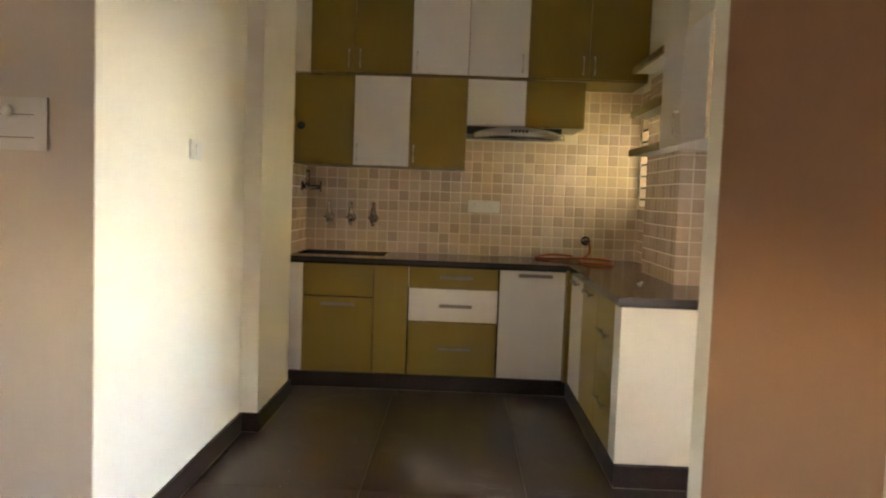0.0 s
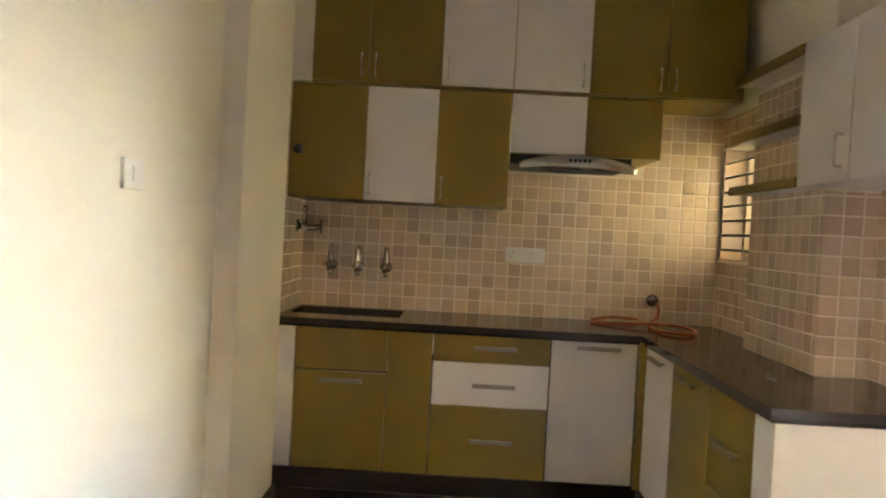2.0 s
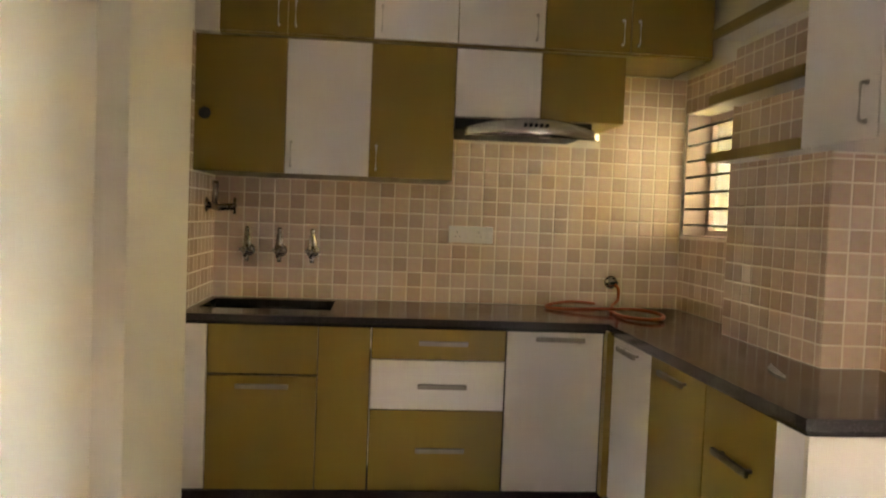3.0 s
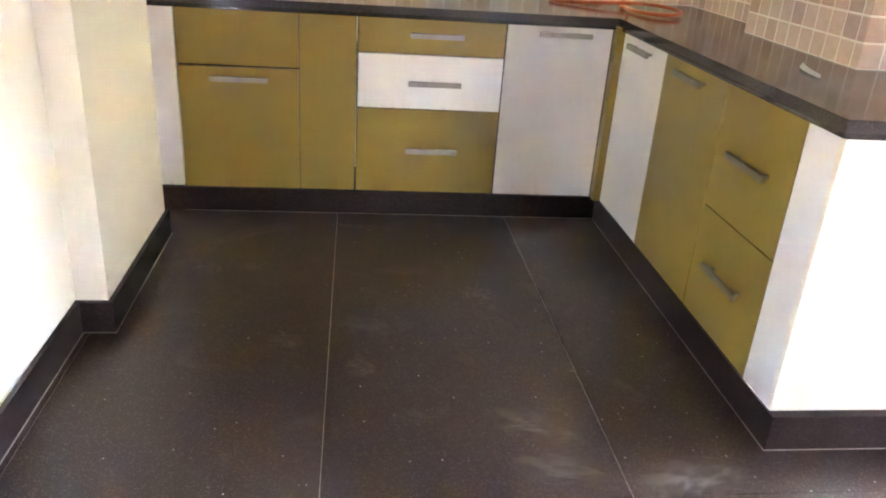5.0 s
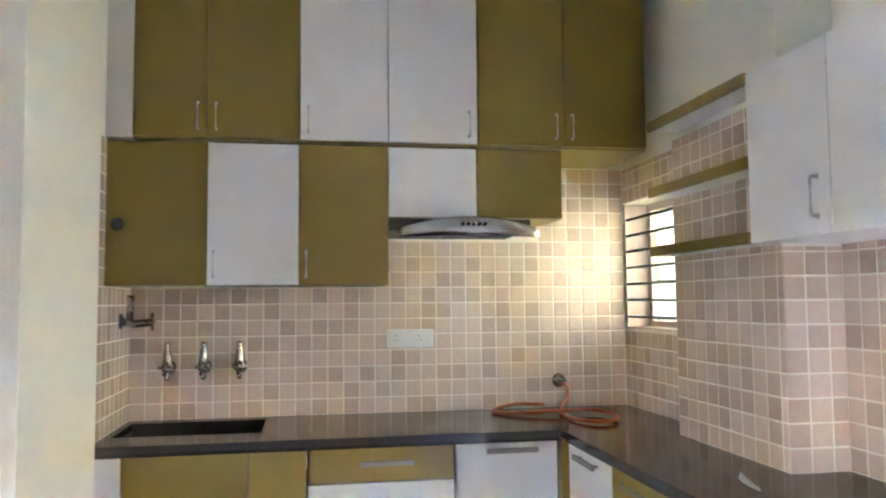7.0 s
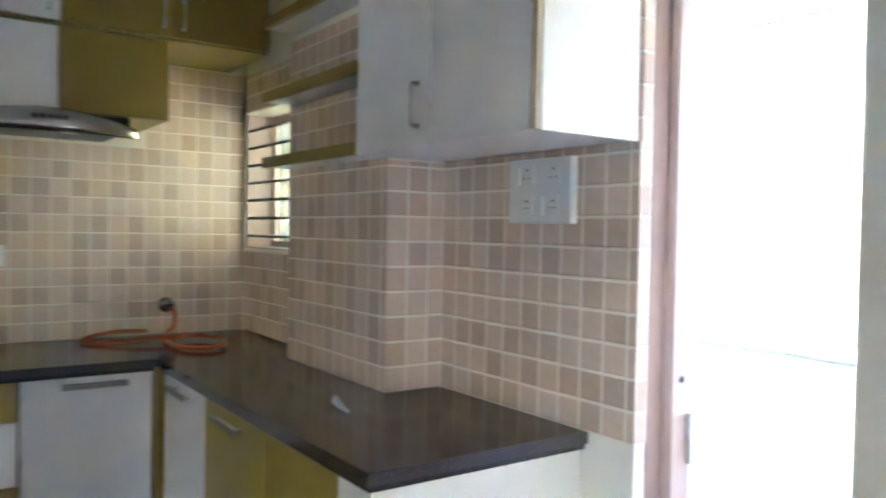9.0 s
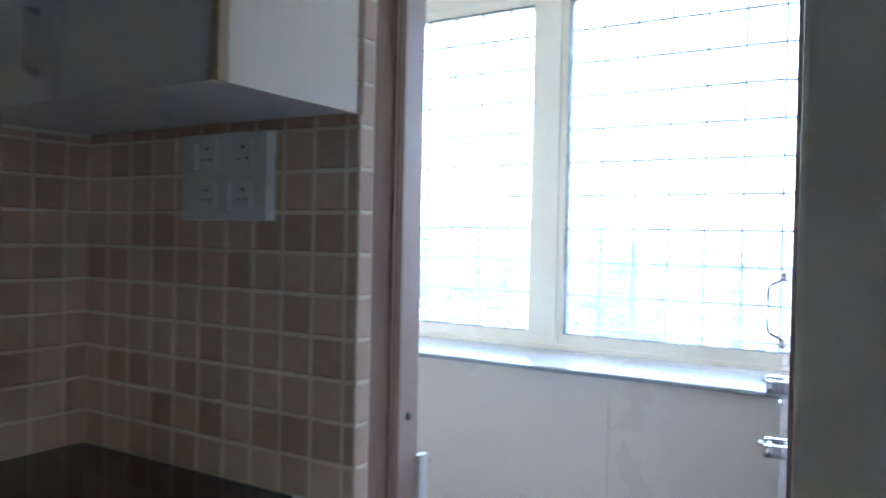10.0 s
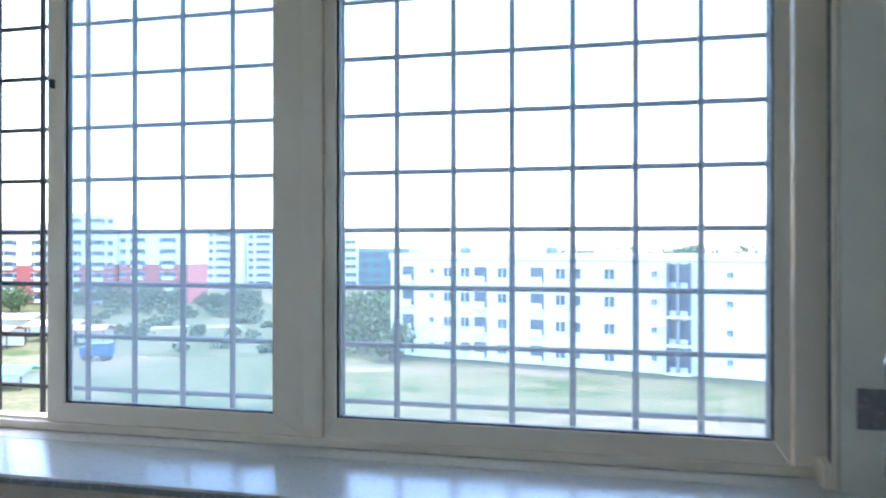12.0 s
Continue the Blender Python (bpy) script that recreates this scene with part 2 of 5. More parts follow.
def mesh(bm, material, smooth=False):
    bmesh.ops.recalc_face_normals(bm, faces=bm.faces)
    me = bpy.data.meshes.new("mesh")
    bm.to_mesh(me)
    bm.free()
    me.materials.append(material)
    if smooth:
        for f in me.polygons:
            f.use_smooth = True
    return me


def part(name, bm, material, parent=None, label="", smooth=False):
    ob = new(name, mesh(bm, material, smooth))
    ob.parent = parent
    return tagged(ob, label)


def structure(name, bm, material, label, category):
    return tagged(part(name, bm, material), label, category, kind="structure")


def thing(name, at, label, category, group=""):
    """An Empty at the thing's base; parts are placed in the world and parented to it."""
    ob = new(name)
    ob.location = at
    ob.empty_display_size = 0.05
    return tagged(ob, label, category, group)


def own(ob, parent):
    """Parents a part built in world coordinates to a thing, keeping its place."""
    ob.parent = parent
    base = Matrix.Translation(parent.location) if parent.type == "EMPTY" else Matrix()
    ob.matrix_parent_inverse = base.inverted()
    return ob


def piece(name, bm, material, parent, label="", smooth=False):
    return own(part(name, bm, material, None, label, smooth), parent)


def tube(points, radius, sides=8, bm=None, closed=False):
    """A round bar along points."""
    bm = bm or bmesh.new()
    pts = [Vector(p) for p in points]
    rings, up = [], Vector((0, 0, 1))
    for i, p in enumerate(pts):
        d = (pts[min(i + 1, len(pts) - 1)] - pts[max(i - 1, 0)]).normalized()
        side = d.cross(up)
        if side.length < 0.01:
            side = d.cross(Vector((1, 0, 0)))
        side.normalize()
        top = side.cross(d)
        rings.append([bm.verts.new(p + radius * (math.cos(a) * side + math.sin(a) * top)) for a in (math.tau * k / sides for k in range(sides))])
    for a, b in zip(rings, rings[1:]):
        for k in range(sides):
            bm.faces.new((a[k], a[(k + 1) % sides], b[(k + 1) % sides], b[k]))
    bm.faces.new(rings[0][::-1])
    bm.faces.new(rings[-1])
    return bm


def lathe(profile, sides=20, bm=None, axis="Z", at=(0, 0, 0)):
    """A turned shape: profile of (radius, height) about an axis."""
    bm = bm or bmesh.new()
    turn = {"Z": Matrix(), "X": Matrix.Rotation(radians(90), 4, "Y"), "Y": Matrix.Rotation(radians(-90), 4, "X")}[axis]
    place = Matrix.Translation(at) @ turn
    rings = [[bm.verts.new(place @ Vector((r * math.cos(math.tau * k / sides), r * math.sin(math.tau * k / sides), h))) for k in range(sides)] for r, h in profile]
    for a, b in zip(rings, rings[1:]):
        for k in range(sides):
            bm.faces.new((a[k], a[(k + 1) % sides], b[(k + 1) % sides], b[k]))
    bm.faces.new(rings[0][::-1])
    bm.faces.new(rings[-1])
    return bm

# ---- plan: metres, x right, y towards the tiled back wall, z up ----
LEFT, BACK, RIGHT, WINX = 0.296, 0.20, 2.785, 2.74
CEIL, TOP = 2.95, 0.872
OUT = 3.06          # balcony side of the kitchen's right wall
WALL_Y0, WALL_Y1 = -3.12, -2.985   # wall between hall and kitchen
DOOR_Y0, DOOR_Y1 = -2.205, -2.88  # clear opening of the balcony door
BASE_Y, RUN_X = -0.446, 2.18      # faces of the base units

# ---- setting ----
bm = bmesh.new()
bx(bm, -1.6, 4.5, -8.15, -3.12, -0.12, -0.002)
bx(bm, LEFT - 0.2, OUT, -3.12, BACK, -0.12, -0.002)
bx(bm, OUT, 4.66, -3.1, -0.6, -0.12, -0.002)
structure("floor_bed", bm, JOINT, "cement bed with pale filler under the granite slabs", "floor")
bm = bmesh.new()
bx(bm, -1.6, 4.5, -8.15, -3.12, CEIL, CEIL + 0.12)
bx(bm, LEFT - 0.2, OUT, -3.12, BACK + 0.2, CEIL, CEIL + 0.12)
bx(bm, OUT, 4.66, -3.1, -0.6, CEIL, CEIL + 0.12)
structure("ceiling", bm, CEILING, "plain white painted ceiling over the rooms", "ceiling")
wall_north = structure("wall_north", box(LEFT - 0.2, OUT, BACK, BACK + 0.2, 0, CEIL), CREAM, "cream painted kitchen wall with beige tiles", "wall")
wall_west = structure("wall_west", box(LEFT - 0.2, LEFT, -3.114, BACK, 0, CEIL), CREAM, "smooth cream painted kitchen side wall", "wall")
column_west = structure("column_west", box(LEFT - 0.004, 0.39, -1.46, -0.72, 0, CEIL, 0.004), CREAM, "cream painted shallow column on the side wall", "column")

bm = bmesh.new()
bx(bm, RIGHT, OUT, DOOR_Y0 + 0.055, -0.69, 0, CEIL)
bx(bm, RIGHT, 2.8215, DOOR_Y0 + 0.0035, DOOR_Y0 + 0.055, 0, 2.12)
bx(bm, RIGHT, OUT, DOOR_Y1 - 0.074, DOOR_Y0 + 0.055, 2.12, CEIL)
bx(bm, RIGHT, OUT, -3.12, DOOR_Y1 - 0.074, 0, CEIL)
wall_east = structure("wall_east", bm, CREAM, "cream painted wall with balcony doorway and tiled part", "wall")
bm = bmesh.new()
bx(bm, WINX, OUT, -0.69, BACK, 0, 1.265)
bx(bm, WINX, OUT, -0.69, BACK, 1.905, CEIL)
bx(bm, WINX, OUT, 0.185, BACK, 1.265, 1.905)
wall_east_2 = structure("wall_east_2", bm, CREAM, "tiled wall with a small barred window opening", "wall")
pillar = structure("pillar", box(2.583, RIGHT + 0.002, -1.41, -0.69, 0, CEIL, 0.003), CREAM, "square pillar tiled up to head height", "column")

wall_south = structure("wall_south", box(2.220, RIGHT, WALL_Y0 + 0.006, WALL_Y1, 0, CEIL, 0.004), CREAM, "cream painted end of the wall between rooms", "wall")
structure("wall_south_face", box(2.223, 4.5, WALL_Y0, WALL_Y0 + 0.006, 0, CEIL), BROWN, "brown painted hall side of the wall", "wall")
structure("wall_south_2", box(-1.6, LEFT - 0.002, WALL_Y0, WALL_Y0 + 0.005, 0, CEIL), HALL, "greyish beige painted hall wall beside the opening", "wall")
# unseen opening, added so that daylight reaches the right-hand walls and pillar
bm = bmesh.new()
bx(bm, -1.6, -1.45, -8.0, -6.3, 0, CEIL)
bx(bm, -1.6, -1.45, -5.55, WALL_Y0, 0, CEIL)
bx(bm, -1.6, -1.45, -6.3, -5.55, 0, 1.0)
bx(bm, -1.6, -1.45, -6.3, -5.55, 1.45, CEIL)
structure("wall_hall_west", bm, HALL, "greyish beige hall wall with an added opening for daylight", "wall")
structure("wall_hall_east", box(4.35, 4.5, -8.0, WALL_Y0, 0, CEIL), HALL, "plain greyish beige hall wall", "wall")
# unseen opening, added for hall daylight and its reflection in the back tiles
bm = bmesh.new()
bx(bm, -1.6, 3.0, -8.15, -8.0, 0, CEIL)
bx(bm, 3.75, 4.5, -8.15, -8.0, 0, CEIL)
bx(bm, 3.0, 3.75, -8.15, -8.0, 0, 0.95)
bx(bm, 3.0, 3.75, -8.15, -8.0, 1.25, CEIL)
structure("wall_hall_south", bm, HALL, "greyish beige hall wall with a small added opening for daylight", "wall")

# stepped plaster moulding on the end of the wall between the rooms
bm = bmesh.new()
for k, (z0, z1, d) in enumerate(((2.13, 2.17, 0.03), (2.17, 2.21, 0.055), (2.21, 2.30, 0.085))):
    bx(bm, 2.220 - d, 2.225, -3.02 + 0.012 * k, WALL_Y1 + 0.02 + 0.5 * d, z0, z1, 0.008)
structure("cornice", bm, CREAM, "stepped cream plaster moulding at the opening's head", "moulding")

# balcony shell
structure("wall_balcony_south", box(3.0845, 4.66, -3.1, -2.96, 0, CEIL), CREAM, "plain cream end wall of the balcony", "wall")
structure("wall_balcony_north", box(OUT, 4.62, -0.78, -0.6, 0, CEIL), CREAM, "plain cream end wall of the balcony", "wall")
structure("wall_balcony_pier", box(4.50, 4.66, -2.96, -2.86, 0.0, CEIL, 0.003), CREAM, "plain cream pier beside the balcony window", "wall")
parapet = structure("parapet", box(4.34, 4.4995, -2.96, -0.78, 0, 0.882), DADO, "low balcony wall faced with large beige tiles", "wall")
structure("parapet_outer", box(4.4997, 4.66, -2.86, -0.78, 0, 0.89), CREAM, "plain cream outer leaf of the balcony wall", "wall")
structure("balcony_lintel", box(4.52, 4.66, -2.86, -0.78, 2.42, CEIL), CREAM, "plain cream wall over the balcony window", "wall")

# slabs out of view, added to cut sun and sky light at both windows
structure("light_blocker", box(4.66, 5.08, -3.3, -0.4, 2.46, 2.54), CREAM, "added unseen slab keeping the sun off the balcony sill", "sun shade")
structure("light_blocker", box(OUT, 3.45, -0.6, 0.4, 2.03, 2.11), CREAM, "added unseen slab limiting daylight at the kitchen window", "sun shade")


def skirting(x0, x1, y0, y1, name="baseboard"):
    structure(name, box(x0, x1, y0, y1, 0, 0.102, 0.002), SKIRT, "polished black granite skirting with a pale dust line", "skirting")


skirting(LEFT, LEFT + 0.015, -3.12, -1.475)
skirting(LEFT, 0.405, -1.475, -1.46)
skirting(0.39, 0.405, -1.46, -0.705)
skirting(LEFT + 0.015, 0.405, -0.72, -0.705)
skirting(LEFT + 0.015, RUN_X - 0.005, BASE_Y - 0.004, BASE_Y + 0.03, "baseboard_units")
skirting(RUN_X - 0.004, RUN_X + 0.03, -2.060, BASE_Y - 0.004, "baseboard_units")
skirting(RUN_X + 0.03, RIGHT, -2.060, -2.03, "baseboard_units")
skirting(RIGHT - 0.015, RIGHT, -2.15, -2.060)

# pale dust line of filler along the foot of the skirting
def filler(x0, x1, y0, y1):
    structure("joint_line", box(x0, x1, y0, y1, -0.001, 0.0015), JOINT, "thin pale filler line at the skirting's foot", "joint")


filler(LEFT + 0.0155, LEFT + 0.0185, -3.12, -1.4755)
filler(LEFT + 0.0155, 0.408, -1.4785, -1.4755)
filler(0.4055, 0.4085, -1.4755, -0.705)
filler(0.409, RUN_X - 0.008, BASE_Y - 0.0068, BASE_Y - 0.0045)
filler(RUN_X - 0.0068, RUN_X - 0.0045, -2.063, BASE_Y - 0.007)
filler(RUN_X - 0.0068, RIGHT - 0.02, -2.0635, -2.0605)

# ---- base units ----


def bar_handle(parent, centre, along, out, length, label="brushed steel bar handle"):
    """Flat rounded bar on two short posts, before a door face; along is x or y."""
    c, a, o = Vector(centre), Vector(along), Vector(out)

    def block(s0, s1, d0, d1, h, bevel):
        p, q = c + a * s0 + o * d0, c + a * s1 + o * d1
        return box(min(p.x, q.x), max(p.x, q.x), min(p.y, q.y), max(p.y, q.y), c.z - h, c.z + h, bevel)

    bm = block(-length / 2, length / 2, 0.020, 0.033, 0.0105, 0.004)
    bar = piece("handle", bm, STEEL, parent, label)
    for s in (-0.38, 0.38):
        own(part("handle_post", block(s * length - 0.005, s * length + 0.005, -0.002, 0.0205, 0.005, 0.001), STEEL), parent)
    return bar


def bow_handle(parent, centre, along, out, length, radius=0.005, stand=0.028, label="bent steel handle"):
    """A bar bent towards the door at both ends."""
    c, a, o = Vector(centre), Vector(along).normalized(), Vector(out).normalized()
    h, k = length / 2, 0.007
    pts = [c - a * h - o * 0.001, c - a * h + o * (stand - k), c - a * (h - 0.3 * k) + o * (stand - 0.3 * k), c - a * (h - k) + o * stand,
           c + a * (h - k) + o * stand, c + a * (h - 0.3 * k) + o * (stand - 0.3 * k), c + a * h + o * (stand - k), c + a * h - o * 0.001]
    for e in (-h, h):
        foot = c + a * e
        axis = "Y" if abs(o.y) > 0.5 else "X"
        piece("handle_foot", lathe([(radius * 1.7, -0.003), (radius * 1.5, 0.003)], 12, axis=axis, at=foot), SATIN, parent, "", True)
    return piece("handle", tube(pts, radius, 8), SATIN, parent, label, True)


def front_y(name, parent, x0, x1, z0, z1, face, material, thick=0.018, label=""):
    """A door or drawer front in a plane of constant y."""
    return piece(name, box(x0 + 0.002, x1 - 0.002, face, face + thick, z0 + 0.0018, z1 - 0.0018, 0.0015), material, parent, label)


def front_x(name, parent, y0, y1, z0, z1, face, material, thick=0.018, label=""):
    return piece(name, box(face, face + thick, y0 + 0.002, y1 - 0.002, z0 + 0.0015, z1 - 0.0015, 0.0015), material, parent, label)


def carcass(parent, x0, x1, y0, y1, z0, z1, material=None):
    return piece("body", box(x0, x1, y0, y1, z0, z1), material or GAP, parent, "dark inner carcass")


ZB, ZT = 0.118, 0.840
G = "base units"
u = thing("filler_panel", (0.35, BASE_Y + 0.02, 0.1), "narrow white laminate filler panel beside the sink unit", "panel")
front_y("panel", u, LEFT + 0.006, 0.412, 0.104, ZT, BASE_Y + 0.006, WHITE)

u = thing("sink_unit", (0.76, BASE_Y + 0.2, 0.1), "olive laminate sink base unit with one handled door", "base cabinet", G)
carcass(u, 0.414, 1.113, BASE_Y + 0.019, BACK - 0.03, 0.104, 0.62)
front_y("front_panel", u, 0.414, 0.886, 0.612, ZT, BASE_Y, OLIVE)
d = front_y("door", u, 0.414, 0.886, ZB - 0.014, 0.606, BASE_Y, OLIVE)
bar_handle(d, (0.653, BASE_Y, 0.563), (1, 0, 0), (0, -1, 0), 0.225)
front_y("side_panel", u, 0.886, 1.113, ZB - 0.014, ZT, BASE_Y, OLIVE)

u = thing("drawer_unit", (1.41, BASE_Y + 0.2, 0.1), "drawer unit with two olive fronts and one white front", "base cabinet", G)
carcass(u, 1.117, 1.709, BASE_Y + 0.019, BACK - 0.03, 0.104, ZT)
for z0, z1, mat, lab in ((0.687, ZT, OLIVE, ""), (0.465, 0.687, WHITE, "white laminate drawer front"), (ZB - 0.014, 0.465, OLIVE, "")):
    d = front_y("drawer_front", u, 1.117, 1.709, z0, z1, BASE_Y, mat, 0.018, lab)
    bar_handle(d, (1.43, BASE_Y, z1 - 0.075 if z1 > 0.8 else z1 - 0.113 if z1 > 0.6 else z1 - 0.173), (1, 0, 0), (0, -1, 0), 0.215)

u = thing("corner_unit", (1.93, BASE_Y + 0.2, 0.1), "tall white laminate base door with a top bar handle", "base cabinet", G)
carcass(u, 1.713, 2.176, BASE_Y + 0.019, BACK - 0.03, 0.104, ZT)
d = front_y("door", u, 1.713, 2.149, ZB - 0.014, ZT, BASE_Y, WHITE)
bar_handle(d, (1.948, BASE_Y, 0.795), (1, 0, 0), (0, -1, 0), 0.22)
piece("corner_strip", box(2.1505, RUN_X + 0.0185, -0.4985, BASE_Y - 0.0005, 0.104, ZT, 0.001), OLIVE, u, "narrow olive corner strip")

u = thing("white_unit", (RUN_X + 0.2, -0.73, 0.1), "white laminate base door in the side run", "base cabinet", G)
carcass(u, RUN_X + 0.019, 2.70, -0.955, -0.50, 0.104, ZT)
d = front_x("door", u, -0.962, -0.50, ZB - 0.014, ZT, RUN_X, WHITE)
bar_handle(d, (RUN_X, -0.735, 0.79), (0, 1, 0), (-1, 0, 0), 0.22)

u = thing("olive_unit", (RUN_X + 0.2, -1.2, 0.1), "olive laminate base door in the side run", "base cabinet", G)
carcass(u, RUN_X + 0.019, 2.70, -1.445, -0.962, 0.104, ZT)
d = front_x("door", u, -1.45, -0.962, ZB - 0.014, ZT, RUN_X, OLIVE)
bar_handle(d, (RUN_X, -1.21, 0.785), (0, 1, 0), (-1, 0, 0), 0.22)

u = thing("deep_drawer_unit", (RUN_X + 0.2, -1.67, 0.1), "olive base unit with two deep drawers", "base cabinet", G)
carcass(u, RUN_X + 0.019, 2.70, -1.88, -1.455, 0.104, ZT)
for z0, z1 in ((0.455, ZT), (ZB - 0.014, 0.455)):
    d = front_x("drawer_front", u, -1.882, -1.452, z0, z1, RUN_X, OLIVE)
    bar_handle(d, (RUN_X, -1.68, z1 - (0.195 if z1 > 0.6 else 0.155)), (0, 1, 0), (-1, 0, 0), 0.22)

u = thing("end_panel", (2.48, -1.96, 0.1), "white laminate end panel closing the counter run", "panel")
piece("side_strip", box(RUN_X, RUN_X + 0.019, -2.016, -1.884, 0.104, ZT, 0.0015), WHITE, u)
piece("panel", box(RUN_X, RIGHT - 0.004, -2.034, -2.016, 0.104, ZT, 0.0015), CREAMLAM, u)


# ---- worktop with a cut-out for the sink ----
SX0, SX1, SY0, SY1 = 0.335, 0.925, -0.265, 0.105


def worktop():
    """L-shaped slab with a rounded double nosing; the sink's opening goes through it."""
    bm = bmesh.new()
    z0, z1 = TOP - 0.03, TOP
    fy, fx, ey = -0.474, 2.158, -2.055
    rects = [(LEFT + 0.002, SX0, fy, BACK - 0.001), (SX0, SX1, fy, SY0), (SX0, SX1, SY1, BACK - 0.001), (SX1, fx, fy, BACK - 0.001),
             (fx, WINX - 0.001, -0.69, BACK - 0.001), (fx, 2.582, -1.41, -0.69), (fx, RIGHT - 0.001, ey, -1.41)]
    xs = sorted({r for q in rects for r in q[:2]})
    ys = sorted({r for q in rects for r in q[2:]})
    cells = {}
    for i in range(len(xs) - 1):
        for j in range(len(ys) - 1):
            cx, cy = (xs[i] + xs[i + 1]) / 2, (ys[j] + ys[j + 1]) / 2
            if any(a < cx < b and c < cy < d for a, b, c, d in rects):
                cells[i, j] = True
    verts = {}

    def v(i, j, z):
        if (i, j, z) not in verts:
            verts[i, j, z] = bm.verts.new((xs[i], ys[j], z))
        return verts[i, j, z]

    for i, j in cells:
        bm.faces.new((v(i, j, z1), v(i + 1, j, z1), v(i + 1, j + 1, z1), v(i, j + 1, z1)))
        bm.faces.new((v(i, j, z0), v(i, j + 1, z0), v(i + 1, j + 1, z0), v(i + 1, j, z0)))
        for (di, dj), (a, b) in {(-1, 0): ((0, 0), (0, 1)), (1, 0): ((1, 1), (1, 0)), (0, -1): ((1, 0), (0, 0)), (0, 1): ((0, 1), (1, 1))}.items():
            if (i + di, j + dj) not in cells:
                p, q = (i + a[0], j + a[1]), (i + b[0], j + b[1])
                bm.faces.new((v(*p, z1), v(*q, z1), v(*q, z0), v(*p, z0)))
    es = [e for e in bm.edges if len(e.link_faces) == 2 and abs(e.calc_face_angle(0)) > 1 and abs(e.verts[0].co.z - e.verts[1].co.z) < 0.001]
    bmesh.ops.bevel(bm, geom=es, offset=0.009, segments=3, profile=0.6, affect="EDGES")
    return bm


wt = thing("worktop", (1.2, -0.1, 0.84), "polished black granite worktop with a rounded front edge", "worktop")
piece("slab", worktop(), STONE, wt)
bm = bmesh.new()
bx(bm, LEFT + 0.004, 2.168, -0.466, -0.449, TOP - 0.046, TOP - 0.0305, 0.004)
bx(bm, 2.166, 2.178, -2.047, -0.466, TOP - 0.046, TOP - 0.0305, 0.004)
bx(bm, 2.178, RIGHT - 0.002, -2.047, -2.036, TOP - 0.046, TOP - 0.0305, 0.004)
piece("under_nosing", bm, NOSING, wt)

# sink bowl hung in the opening
BOWL = surface("dark_sink_stone", (0.018, 0.016, 0.015), (0.03, 0.027, 0.025), 30, 0.7, 0.1, specular=0.2)
sink = thing("kitchen_sink", (0.62, -0.07, 0.66), "black sunken sink bowl in the granite worktop", "sink")
bm = bmesh.new()
d0 = TOP - 0.0303
bx(bm, SX0 - 0.014, SX1 + 0.014, SY0 - 0.014, SY1 + 0.014, 0.652, d0, 0.0)
bmesh.ops.delete(bm, geom=[f for f in bm.faces if f.calc_center_median().z > d0 - 0.001], context="FACES")
inner = [(SX0 + 0.001, SY0 + 0.001), (SX1 - 0.001, SY0 + 0.001), (SX1 - 0.001, SY1 - 0.001), (SX0 + 0.001, SY1 - 0.001)]
lo = [bm.verts.new((x * 0.94 + 0.0375, y * 0.9 - 0.007, 0.664)) for x, y in inner]
hi = [bm.verts.new((x, y, d0)) for x, y in inner]
bm.faces.new(lo)
for k in range(4):
    bm.faces.new((lo[k], lo[(k + 1) % 4], hi[(k + 1) % 4], hi[k]))
piece("bowl", bm, BOWL, sink)
piece("drain", lathe([(0.04, 0), (0.04, 0.004), (0.03, 0.006), (0.006, 0.005)], 20, at=(0.62, -0.06, 0.664)), STEEL, sink, "round steel drain", True)

# ---- wall units over the sink ----
UF = -0.285
G = "wall units over the worktop"


def wall_unit(x0, x1, z0, z1, mat, words, hx=None):
    u = thing("wall_unit", ((x0 + x1) / 2, UF + 0.2, z0), words, "wall cabinet", G)
    piece("body", box(x0 + 0.0005, x1 - 0.0005, UF + 0.019, BACK - 0.002, z0 + 0.001, z1 - 0.004), OLIVE, u, "olive laminate carcass")
    d = front_y("door", u, x0, x1, z0, z1 - 0.005, UF, mat)
    if hx is not None:
        bow_handle(d, (hx, UF, z0 + 0.09), (0, 0, 1), (0, -1, 0), 0.105, 0.004, 0.024)
    return u, d


u, d = wall_unit(0.300, 0.700, 1.484, 2.092, OLIVE, "olive laminate wall unit with a round flue hole")
piece("flue_hole", lathe([(0.027, 0), (0.027, 0.004), (0.022, 0.004), (0.021, 0.001)], 24, axis="Y", at=(0.346, UF - 0.004, 1.738)), BLACK, d, "black round hole with a collar", True)
wall_unit(0.700, 1.077, 1.484, 2.092, WHITE, "white laminate wall unit with a small handle", 0.727)
wall_unit(1.077, 1.458, 1.484, 2.092, OLIVE, "olive laminate wall unit with a small handle", 1.107)
wall_unit(1.458, 1.852, 1.777, 2.092, WHITE, "short white laminate wall unit over the cooker hood")
wall_unit(1.852, 2.246, 1.777, 2.092, OLIVE, "short olive laminate wall unit over the cooker hood")

